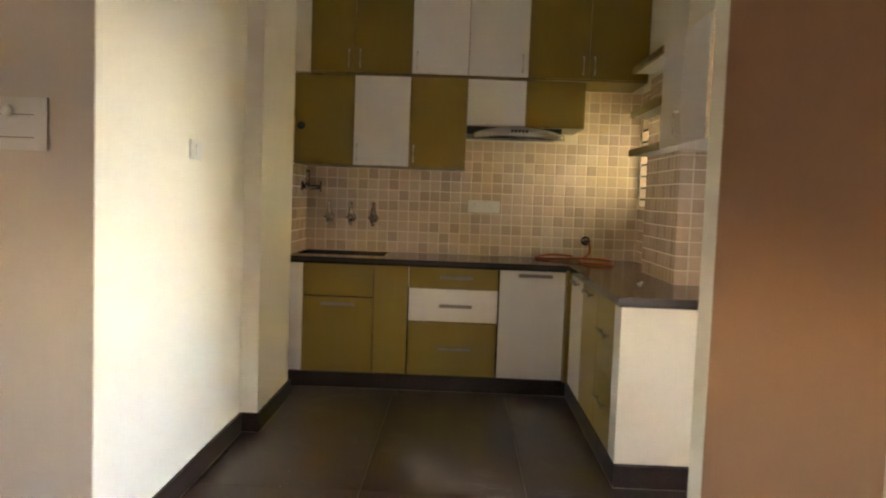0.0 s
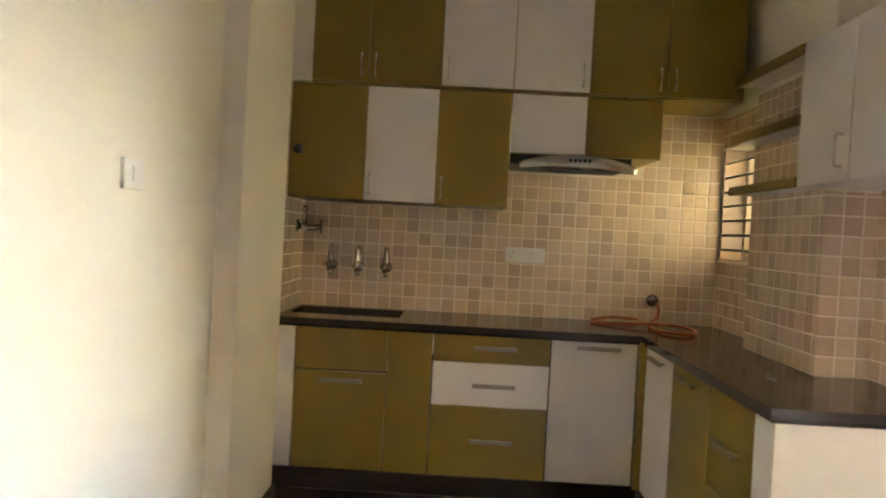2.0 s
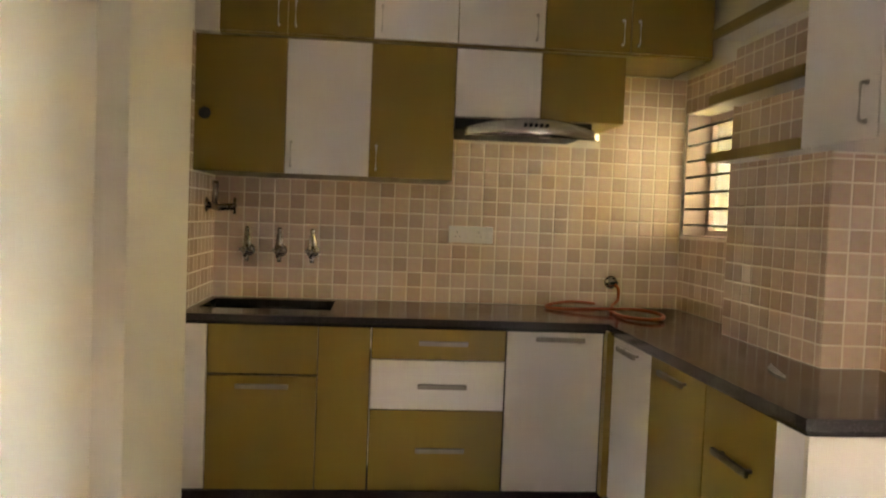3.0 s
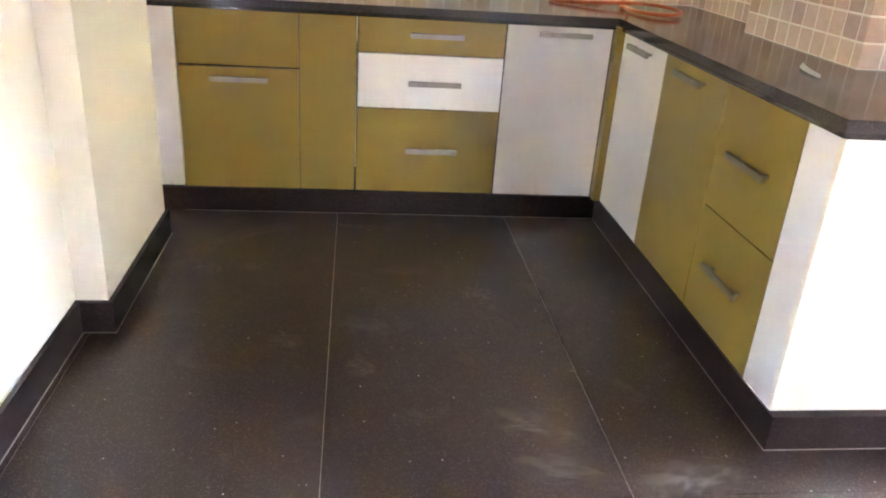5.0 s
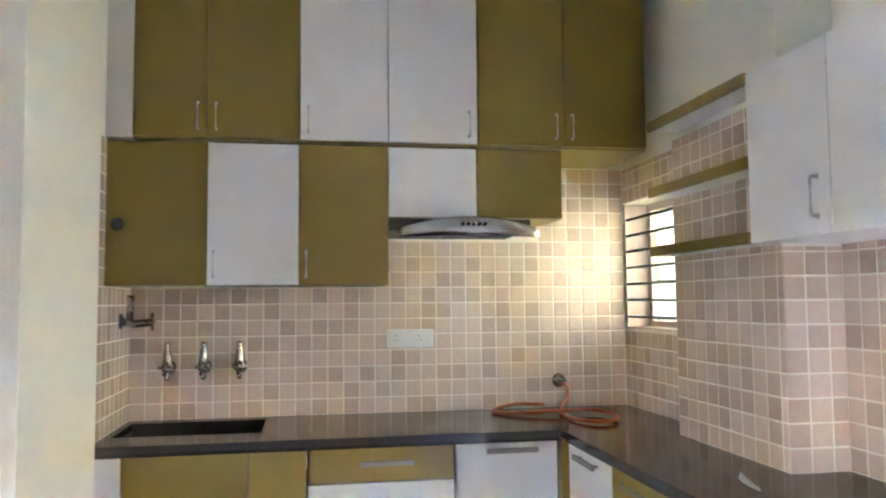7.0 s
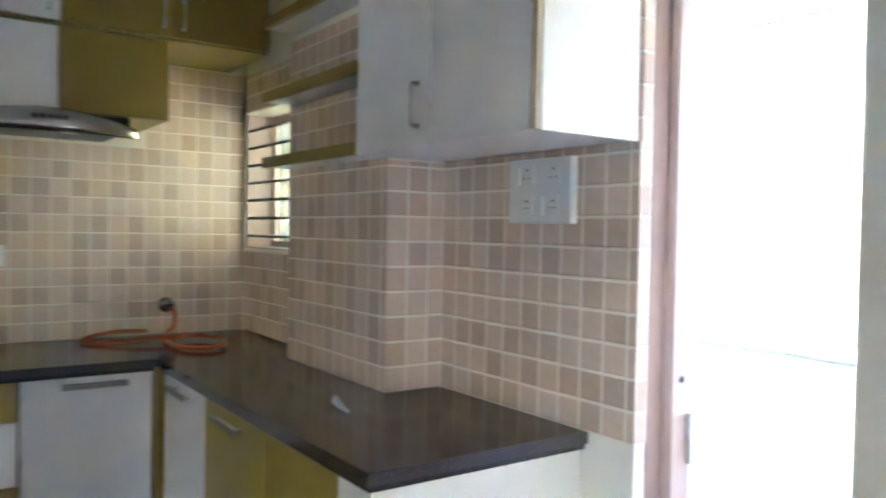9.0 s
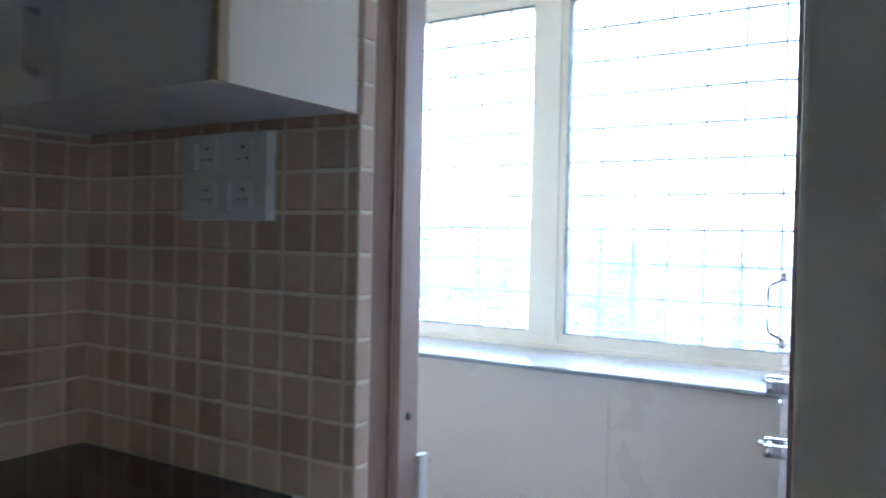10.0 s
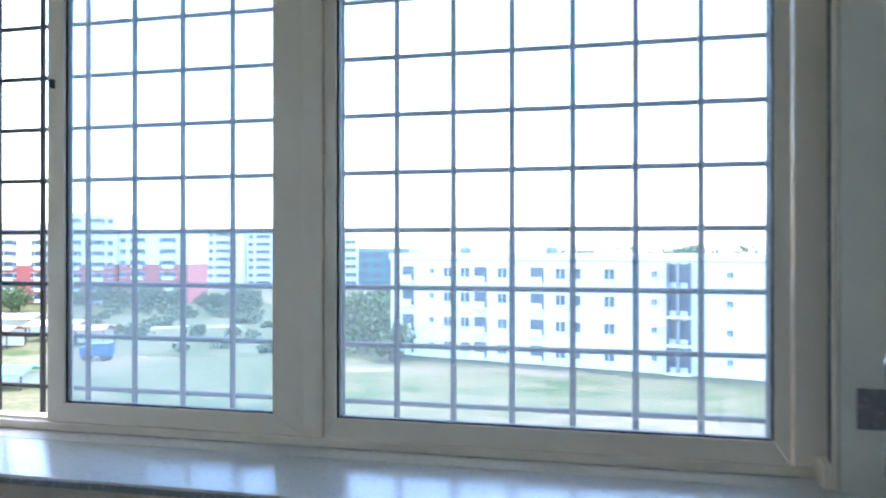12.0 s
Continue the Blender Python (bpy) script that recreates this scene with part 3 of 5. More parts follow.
G = "loft cabinets"
LF, LZ = -0.300, 2.103
cuts = (0.402, 0.700, 1.080, 1.459, 1.857, 2.258, 2.652)
for k in range(6):
    x0, x1 = cuts[k], cuts[k + 1]
    white = k in (2, 3)
    u = thing("loft_cabinet", ((x0 + x1) / 2, LF + 0.2, LZ), ("white" if white else "olive") + " laminate loft cabinet reaching up to the ceiling", "loft cabinet", G)
    piece("body", box(x0 + 0.0005, x1 - 0.0005, LF + 0.019, BACK - 0.002, LZ - 0.008, CEIL - 0.01), OLIVE, u, "olive laminate carcass")
    d = front_y("door", u, x0, x1, LZ, CEIL - 0.02, LF, WHITE if white else OLIVE)
    hx = x1 - 0.04 if k in (0, 3, 4) else x0 + 0.035
    bow_handle(d, (hx, LF, LZ + 0.09), (0, 0, 1), (0, -1, 0), 0.11, 0.004, 0.024)

# ---- cooker hood ----
hood = thing("cooker_hood", (1.78, -0.15, 1.69), "curved steel cooker hood with a row of push buttons", "cooker hood")
piece("body", box(1.462, 2.10, -0.27, BACK - 0.002, 1.722, 1.774, 0.004), BLACK, hood, "black hood body")


def hood_canopy(x0, x1, back, front, z0, z1, n=24):
    """Bowed visor: front edge curves forward in the middle and its top falls to both ends."""
    bm = bmesh.new()
    rows = []
    for k in range(n + 1):
        s = k / n * 2 - 1
        x = x0 + (x1 - x0) * k / n
        f = front + (back - 0.09 - front) * abs(s) ** 2.2
        h = z0 + (z1 - z0) * (0.32 + 0.68 * (1 - abs(s) ** 2))
        rows.append([bm.verts.new(p) for p in ((x, back, z0 + 0.012), (x, f + 0.004, z0 - 0.016), (x, f - 0.004, z0 - 0.014), (x, f - 0.006, z0 + 0.1 * (h - z0)), (x, f - 0.006, z0 + 0.85 * (h - z0)), (x, f + 0.008, h), (x, back, h))])
    for a, b in zip(rows, rows[1:]):
        for k in range(7):
            bm.faces.new((a[k], b[k], b[(k + 1) % 7], a[(k + 1) % 7]))
    bm.faces.new(rows[0])
    bm.faces.new(rows[-1][::-1])
    return bm


piece("visor", hood_canopy(1.50, 2.11, -0.27, -0.43, 1.702, 1.770), VISOR, hood, "bowed brushed steel visor", True)
for k in range(5):
    piece("button", lathe([(0.008, 0), (0.008, 0.006), (0.006, 0.008)], 12, axis="Y", at=(1.757 + 0.024 * k, -0.4445, 1.737)), BLACK, hood, "small black push button", True)
for k in range(2):
    piece("lamp_lens", lathe([(0.03, 0), (0.03, 0.004)], 16, at=(1.62 + 0.3 * k, -0.1, 1.7195)), PLASTIC, hood)

# ---- side wall: shelves and white wall unit ----
for z, words in ((1.598, "lower"), (1.832, "middle"), (2.096, "upper")):
    u = thing("shelf", (2.52, -1.08, z), words + " olive edged shelf board fixed to the pillar", "shelf", "open shelves")
    piece("board", box(2.468, 2.581, -1.428, -0.735, z - 0.016, z + 0.012, 0.001), WHITE, u, "white underside board")
    piece("edge", box(2.452, 2.468, -1.428, -0.733, z - 0.019, z + 0.019, 0.0015), OLIVE, u, "olive front edge")

wc = thing("wall_cabinet", (2.62, -1.82, 1.578), "white two-door wall cabinet with raw yellowish board edges", "wall cabinet")
piece("body", box(2.478, RIGHT - 0.014, -2.184, -1.431, 1.580, 2.108), WHITE, wc)
piece("end_panel", box(2.476, RIGHT - 0.012, -2.202, -2.185, 1.578, 2.110, 0.001), CREAMLAM, wc)
piece("edge_strip", box(2.459, 2.475, -2.2005, -2.1865, 1.580, 2.108), EDGING, wc, "raw yellowish board edge")
d = front_x("door", wc, -1.810, -1.431, 1.578, 2.110, 2.458, WHITE)
bow_handle(d, (2.458, -1.755, 1.683), (0, 0, 1), (-1, 0, 0), 0.108, 0.0045, 0.022)
front_x("door", wc, -2.185, -1.810, 1.578, 2.110, 2.458, WHITE)


# ---- barred kitchen window ----
win = tagged(new("window_1"), "small kitchen window with horizontal iron bars", "window", kind="structure")
win.location = (2.90, -0.33, 1.265)
for k in range(7):
    z = 1.325 + 0.083 * k
    piece("bar", tube([(2.752, -0.69, z), (2.752, 0.185, z)], 0.0065, 8), IRON, win, "", True)
bm = bmesh.new()
for x in (2.868,):
    bx(bm, x, x + 0.05, -0.69, -0.655, 1.265, 1.905, 0.003)
    bx(bm, x, x + 0.05, 0.15, 0.185, 1.265, 1.905, 0.003)
    bx(bm, x, x + 0.05, -0.655, 0.15, 1.265, 1.30, 0.003)
    bx(bm, x, x + 0.05, -0.655, 0.15, 1.870, 1.905, 0.003)
piece("window_frame", bm, JAMB, win, "beige painted frame")
for y0, y1 in ((-0.655, 0.15),):
    ob = piece("pane", box(2.890, 2.894, y0, y1, 1.30, 1.870), GLASS, win)
    ob.visible_shadow = False

# ---- balcony doorway: frame, and the leaf that stands open on the balcony ----
df = tagged(new("door_frame"), "brown painted wooden frame of the balcony door", "door frame", kind="structure")
df.location = (2.88, -2.54, 0)


def moulded_post(y_in, side):
    """A jamb with raised beads; side is +1 for the post at larger y, whose beads are on its inner face."""
    bm = bmesh.new()
    if side > 0:
        bx(bm, 2.822, 2.915, y_in, y_in + 0.052, 0, 2.12, 0.003)
        for x in (2.880, 2.893, 2.905):
            bx(bm, x - 0.004, x + 0.004, y_in - 0.007, y_in + 0.002, 0, 2.12, 0.003)
        return bm
    bx(bm, 3.02, 3.084, y_in - 0.072, y_in, 0, 2.12, 0.003)
    for d in (0.022, 0.034):
        bx(bm, 3.012, 3.022, y_in - d - 0.004, y_in - d + 0.004, 0, 2.12, 0.002)
    bx(bm, 2.779, 3.019, y_in - 0.073, y_in - 0.058, 0, 2.12, 0)
    return bm


piece("post", moulded_post(DOOR_Y0, 1), FRAME, df)
piece("post", moulded_post(DOOR_Y1 + 0.001, -1), FRAME, df)
piece("jamb_lining", box(2.917, 2.985, DOOR_Y0 + 0.001, DOOR_Y0 + 0.05, 0, 2.12, 0.003), JAMB, df, "pale weathered jamb lining")
piece("head", box(2.779, 3.075, DOOR_Y1 + 0.002, DOOR_Y0 - 0.001, 2.06, 2.12, 0.003), FRAME, df)
piece("latch_hole", lathe([(0.009, 0), (0.009, 0.002), (0.004, 0.0022)], 12, axis="Y", at=(2.948, DOOR_Y0 - 0.002, 1.012)), BLACK, df, "dark latch hole", True)
piece("strike_plate", box(2.972, 3.0, DOOR_Y0 - 0.014, DOOR_Y0 + 0.001, 0.80, 0.93, 0.002), PLASTIC, df, "white strike plate")

door = tagged(new("door_1"), "pale lilac glossy balcony door standing open", "door", kind="structure")
HINGE, EDGE = Vector((3.088, -2.876, 0)), Vector((3.865, -2.752, 0))
swing = math.degrees(math.atan2(EDGE.y - HINGE.y, EDGE.x - HINGE.x))
door.matrix_basis = pose(HINGE.x, HINGE.y, 0.01, 0, 0, swing)
LW = (EDGE - HINGE).length


def on_door(name, bm, material, label="", smooth=False):
    return part(name, bm, material, door, label, smooth)


on_door("leaf", box(0, LW, -0.034, 0, 0, 2.045, 0.003), LEAF)
hx = LW - 0.075
pts = [(hx, 0.0, 1.112), (hx, 0.03, 1.128), (hx, 0.036, 1.134), (hx, 0.036, 1.246), (hx, 0.03, 1.252), (hx, 0.0, 1.268)]
on_door("pull_handle", tube(pts, 0.0048, 8), CHROME, "chrome pull handle", True)
for z in (1.104, 1.276):
    on_door("handle_foot", lathe([(0.014, 0.0), (0.012, 0.004), (0.005, 0.012)], 14, axis="Y", at=(hx, 0.0, z)), CHROME, "", True)
for z in (1.0, 0.84):
    on_door("bolt", tube([(LW - 0.125, 0.024, z), (LW + 0.012, 0.024, z)], 0.011, 12), CHROME, "chrome sliding bolt", True)
    bm = bmesh.new()
    for x in (LW - 0.11, LW - 0.03):
        bx(bm, x - 0.006, x + 0.006, -0.001, 0.037, z - 0.016, z + 0.016, 0.003)
    on_door("bolt_bracket", bm, CHROME)
    on_door("bolt_knob", tube([(LW - 0.07, 0.022, z), (LW - 0.07, 0.05, z + 0.014)], 0.006, 8), CHROME, "", True)
on_door("hasp", box(LW - 0.01, LW + 0.03, 0.0, 0.003, 0.895, 0.945, 0.002), STEEL, "steel hasp plate")

# ---- balcony window ----
GZ0, GZ1, WX = 0.935, 2.42, 4.58
bm = box(4.290, 4.4985, -2.955, -0.782, 0.884, 0.902, 0.004)
bx(bm, 4.4985, 4.66, -2.858, -0.782, 0.884, 0.902, 0.0)
for v in bm.verts:
    if v.co.z > 0.893:
        v.co.z += 0.09 * max(0.0, v.co.x - 4.31)
sill = tagged(part("window_sill", bm, MARBLE), "polished grey stone window sill sloping inwards", "sill", kind="structure")
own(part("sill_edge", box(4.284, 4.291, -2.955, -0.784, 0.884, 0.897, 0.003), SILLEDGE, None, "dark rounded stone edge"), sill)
bwin = tagged(new("window_2"), "wide ivory sliding balcony window with one sash pushed open", "window", kind="structure")
bwin.location = (WX, -1.2, 0.902)
bm = bmesh.new()
bx(bm, WX - 0.02, WX + 0.07, -2.8585, -0.785, 0.925, 0.945, 0.003)
bx(bm, WX - 0.02, WX + 0.07, -2.8585, -0.785, 2.36, 2.42, 0.003)
bx(bm, WX - 0.018, WX + 0.07, -2.8585, -2.795, 0.945, 2.36, 0.003)
bx(bm, WX - 0.018, WX + 0.07, -0.83, -0.785, 0.945, 2.36, 0.003)
bx(bm, WX - 0.022, WX + 0.05, -1.815, -1.768, 0.946, 2.36, 0.003)
piece("window_frame", bm, UPVC, bwin)


def sash(y0, y1, x, lo, sides, pane_material):
    """Sliding sash with mitred members, dark gasket and one pane. sides: widths of the stiles at y0 and y1."""
    s = piece("sash", bmesh_frame(y0, y1, lo, 2.37, x, x + 0.034, sides), UPVC, bwin)
    g = 0.006
    ob = own(part("gasket", bmesh_frame(y0 + sides[0] - 0.001, y1 - sides[1] + 0.001, lo + 0.043, 2.37 - 0.043, x + 0.008, x + 0.026, (g, g), g), RUBBER), s)
    pane = own(part("pane", box(x + 0.015, x + 0.019, y0 + sides[0], y1 - sides[1], lo + 0.044, 2.33), pane_material), s)
    pane.visible_shadow = False
    return s


def bmesh_frame(y0, y1, z0, z1, x0, x1, sides, rail=0.045):
    """Four members round an opening, joined by mitres."""
    bm = bmesh.new()
    a, b = sides
    outer = [(y0, z0), (y1, z0), (y1, z1), (y0, z1)]
    inside = [(y0 + a, z0 + rail), (y1 - b, z0 + rail), (y1 - b, z1 - rail), (y0 + a, z1 - rail)]
    for k in range(4):
        q = (k + 1) % 4
        dy, dz = [0.0007 * ((outer[q][n] > outer[k][n]) - (outer[q][n] < outer[k][n])) for n in (0, 1)]
        loop = [(outer[k][0] + dy, outer[k][1] + dz), (outer[q][0] - dy, outer[q][1] - dz), (inside[q][0] - dy, inside[q][1] - dz), (inside[k][0] + dy, inside[k][1] + dz)]
        f = [bm.verts.new((x0, *p)) for p in loop]
        r = [bm.verts.new((x1, *p)) for p in loop]
        bm.faces.new(f)
        bm.faces.new(r[::-1])
        for m in range(4):
            bm.faces.new((f[m], r[m], r[(m + 1) % 4], f[(m + 1) % 4]))
    return bm


sash(-2.790, -1.817, WX - 0.012, 0.944, (0.030, 0.026), GLASS)
sash(-1.766, -1.088, WX - 0.012, 0.9455, (0.075, 0.046), DUSTY)
piece("sash_lock", box(WX - 0.024, WX - 0.012, -1.110, -1.102, 1.763, 1.785, 0.002), BLACK, bwin, "small dark sash lock")
piece("roller_cover", box(WX - 0.004, WX + 0.02, -1.088, -0.83, 0.946, 0.952, 0.001), UPVC, bwin)
# short return of the window along the reveal
bm = bmesh.new()
bx(bm, 4.502, WX - 0.021, -2.858, -2.832, 0.921, 0.968, 0.003)
bx(bm, 4.502, WX - 0.021, -2.858, -2.840, 2.36, 2.42, 0.003)
bx(bm, 4.502, 4.512, -2.858, -2.848, 0.968, 2.36, 0.002)
piece("side_frame", bm, UPVC, bwin)
piece("side_gasket", box(4.513, 4.528, -2.858, -2.846, 0.969, 2.36), RUBBER, bwin)
# iron grille outside the sashes
grille = tagged(new("window_grille"), "black iron grille of square meshes outside the window", "grille", kind="structure")
grille.location = (4.674, -1.2, 0.9)
cols = [-1.819 - 0.1355 * k for k in range(8)] + [-0.846 - 0.1372 * k for k in range(7)]
for y in cols:
    piece("bar", tube([(4.674, y, 0.93), (4.674, y, 2.42)], 0.0072, 8), IRON, grille, "", True)
for k in range(11):
    z = 1.006 + 0.1358 * k
    piece("rail", tube([(4.685, -2.84, z), (4.685, -0.785, z)], 0.0066, 8), IRON, grille, "", True)

patch = part("tape_patch", box(4.4965, 4.4995, -2.946, -2.889, 1.037, 1.112, 0.0006), SILLEDGE)
tagged(patch, "grey tape patch stuck on the balcony pier", "tape")

structure("loft_filler", box(LEFT + 0.001, 0.4015, LF + 0.004, BACK - 0.002, 2.096, CEIL - 0.002), CREAM, "cream plastered filler beside the loft cabinets", "wall")
bm = bmesh.new()
bx(bm, 2.742, 2.867, 0.175, 0.1845, 1.266, 1.904)
bx(bm, 2.742, 2.867, -0.6895, -0.680, 1.266, 1.904)
bx(bm, 2.742, 2.867, -0.680, 0.175, 1.2655, 1.272)
structure("window_lining", bm, JAMB, "beige painted lining of the kitchen window", "window lining")

# walls added outside the kitchen window; height and colour dim and yellow its daylight
WING = surface("yellow_cream_facade", (0.70, 0.575, 0.28), (0.66, 0.54, 0.26), 0.4, 0.8, 0.1, bump=0.05, fine=6)
structure("window_tint_wall_north", box(OUT, 4.75, 1.5, 1.7, -13.6, 5.9), WING, "added yellow cream wall dimming and tinting the kitchen window's light", "wall")
structure("window_tint_wall_east", box(4.62, 4.75, -0.598, 1.498, -13.6, 5.9), WING, "added yellow cream wall dimming and tinting the kitchen window's light", "wall")

# ---- switches, taps, hose and loose bits ----
def switch_plate(name, origin, u_axis, out, w, h, rockers, sockets, words, deep=0.012):
    """White modular plate; rockers and socket blocks given as (u, v, w, h) from the plate's lower corner."""
    o, a, n = Vector(origin), Vector(u_axis), Vector(out)
    up = Vector((0, 0, 1))
    ob = thing(name, o, words, "switch plate")

    def slab(u0, u1, v0, v1, d0, d1, bev):
        bm = box(u0, u1, d0, d1, v0, v1, bev)
        bmesh.ops.transform(bm, matrix=Matrix(((a.x, n.x, up.x, o.x), (a.y, n.y, up.y, o.y), (a.z, n.z, up.z, o.z), (0, 0, 0, 1))), verts=bm.verts)
        return bm

    piece("plate", slab(0, w, 0, h, 0.0005, deep, 0.003), PLASTIC, ob)
    for u, v, ww, hh in rockers:
        piece("rocker", slab(u, u + ww, v, v + hh, deep - 0.0005, deep + 0.004, 0.002), PLASTIC, ob)
    for u, v, s in sockets:
        sk = piece("socket", slab(u - s, u + s, v - s * 1.1, v + s * 1.1, deep - 0.0005, deep + 0.0015, 0.001), PLASTIC, ob)
        for du, dv, r in ((0, s * 0.5, 0.0028), (-s * 0.42, -s * 0.35, 0.0022), (s * 0.42, -s * 0.35, 0.0022)):
            piece("pin_hole", slab(u + du - r, u + du + r, v + dv - r, v + dv + r, deep + 0.0012, deep + 0.0022, 0.0), BLACK, sk)
    return ob


switch_plate("switch_plate", (LEFT, -2.292, 1.41), (0, 1, 0), (1, 0, 0), 0.13, 0.085, [(0.05, 0.02, 0.03, 0.045)], [], "small white switch plate on the cream wall")
switch_plate("socket_plate", (1.495, BACK - 0.009, 1.186), (1, 0, 0), (0, -1, 0), 0.232, 0.088, [(0.085, 0.026, 0.022, 0.035), (0.195, 0.026, 0.022, 0.035)], [(0.045, 0.044, 0.026), (0.155, 0.044, 0.026)], "white twin socket plate on the tiles")
switch_plate("switchboard", (RIGHT - 0.009, -1.770, 1.388), (0, -1, 0), (-1, 0, 0), 0.238, 0.170, [(0.02, 0.1, 0.025, 0.05), (0.115, 0.02, 0.025, 0.05)], [(0.075, 0.128, 0.026), (0.175, 0.128, 0.026), (0.075, 0.048, 0.022), (0.175, 0.048, 0.022)], "square white switchboard with round sockets on the tiles", 0.024)
hb = switch_plate("hall_switchboard", (-0.07, WALL_Y0, 1.388), (1, 0, 0), (0, -1, 0), 0.224, 0.163, [(0.02, 0.03, 0.15, 0.004), (0.02, 0.098, 0.15, 0.004)], [], "grey white switchboard on the hall wall")
for z in (1.425, 1.495):
    piece("seam", box(-0.045, 0.115, WALL_Y0 - 0.0165, WALL_Y0 - 0.0158, z, z + 0.003), STEEL, hb)
piece("regulator_knob", lathe([(0.019, 0), (0.017, -0.014), (0.004, -0.016)], 18, axis="Y", at=(0.03, WALL_Y0 - 0.011, 1.508)), PLASTIC, hb, "round white fan regulator knob", True)


def tap(x, y, z, words):
    """Bib cock: wall flange, short body, spindle with a lever, curved spout."""
    t = thing("water_tap", (x, y, z), words, "tap", "taps over the sink")
    piece("flange", lathe([(0.026, 0), (0.024, -0.006), (0.012, -0.012)], 16, axis="Y", at=(x, y, z)), TAPS, t, "", True)
    bm = tube([(x, y, z), (x, y - 0.045, z), (x, y - 0.07, z - 0.004)], 0.013, 12)
    piece("body", bm, TAPS, t, "", True)
    piece("riser", lathe([(0.014, -0.012), (0.016, 0.012), (0.0145, 0.03), (0.0115, 0.058), (0.0075, 0.066), (0.0105, 0.072), (0.010, 0.084), (0.004, 0.088)], 14, at=(x, y - 0.035, z)), TAPS, t, "", True)
    piece("spout", lathe([(0.008, -0.042), (0.0095, -0.034), (0.0075, -0.026), (0.011, -0.006)], 12, at=(x, y - 0.04, z)), TAPS, t, "", True)
    bm = tube([(x - 0.024, y - 0.072, z + 0.004), (x + 0.026, y - 0.072, z - 0.006)], 0.006, 8)
    tube([(x - 0.005, y - 0.072, z - 0.025), (x + 0.005, y - 0.072, z + 0.022)], 0.006, 8, bm)
    piece("cross_handle", bm, TAPS, t, "", True)
    t.scale = (1.35, 1.2, 1.35)
    return t


WT = BACK - 0.008
for x in (0.475, 0.636, 0.800):
    tap(x, WT, 1.115, "chrome wall tap on the tiles over the sink")
mt = thing("wall_tap", (LEFT + 0.01, -0.02, 1.335), "long chrome tap on the tiled side wall", "tap")
piece("flange", lathe([(0.03, 0), (0.028, 0.006), (0.014, 0.014)], 16, axis="X", at=(LEFT + 0.009, -0.02, 1.335)), TAPS, mt, "", True)
piece("body", tube([(LEFT + 0.012, -0.02, 1.335), (LEFT + 0.06, -0.02, 1.325), (LEFT + 0.125, -0.02, 1.33)], 0.015, 12), TAPS, mt, "", True)
piece("spindle", lathe([(0.012, 0), (0.014, 0.04), (0.01, 0.06), (0.015, 0.07), (0.014, 0.09)], 14, at=(LEFT + 0.045, -0.02, 1.34)), TAPS, mt, "", True)
bm = tube([(LEFT + 0.125, -0.02, 1.30), (LEFT + 0.125, -0.02, 1.365)], 0.007, 8)
tube([(LEFT + 0.125, -0.052, 1.332), (LEFT + 0.125, 0.012, 1.332)], 0.007, 8, bm)
piece("cross_handle", bm, TAPS, mt, "", True)

mt.scale = (1.15, 1.2, 1.2)
gv = thing("gas_valve", (2.37, WT, 1.005), "chrome gas valve with flange on the tiles", "valve")
piece("flange", lathe([(0.036, 0), (0.034, -0.008), (0.018, -0.016)], 18, axis="Y", at=(2.37, WT, 1.005)), TAPS, gv, "", True)
piece("stem", tube([(2.37, WT, 1.005), (2.37, WT - 0.05, 1.005)], 0.012, 10), STEEL, gv, "", True)
piece("lever", box(2.352, 2.392, WT - 0.058, WT - 0.044, 0.996, 1.014, 0.004), BLACK, gv, "dark lever")

def smooth_path(points, steps=6):
    """Points along a Catmull-Rom curve through the given ones."""
    ps = [Vector(p) for p in points]
    ps = [2 * ps[0] - ps[1]] + ps + [2 * ps[-1] - ps[-2]]
    out = []
    for a, b, c, d in zip(ps, ps[1:], ps[2:], ps[3:]):
        for k in range(steps):
            t = k / steps
            out.append(0.5 * (2 * b + (c - a) * t + (2 * a - 5 * b + 4 * c - d) * t * t + (3 * b - a - 3 * c + d) * t ** 3))
    return out + [ps[-2]]


LIE = TOP + 0.009
hose_pts = [(2.375, WT - 0.05, 1.0), (2.392, WT - 0.064, 0.975), (2.388, WT - 0.075, 0.92), (2.345, WT - 0.12, LIE + 0.012), (2.29, -0.08, LIE)]
for k in range(11):
    a = radians(150 + 33 * k)
    hose_pts.append((2.385 + 0.105 * math.cos(a), -0.225 + (0.185 - 0.004 * k) * math.sin(a), LIE + 0.0016 * k))
hose_pts += [(2.20, -0.09, LIE + 0.012), (2.08, -0.06, LIE + 0.004), (2.0, 0.02, LIE), (2.02, 0.10, LIE + 0.006), (2.14, 0.155, LIE + 0.018), (2.28, 0.165, LIE + 0.012)]
hose = thing("gas_hose", (2.3, 0, TOP), "orange rubber gas hose lying coiled on the worktop", "hose")
piece("tube", tube(smooth_path(hose_pts), 0.0085, 8), HOSE, hose, "", True)

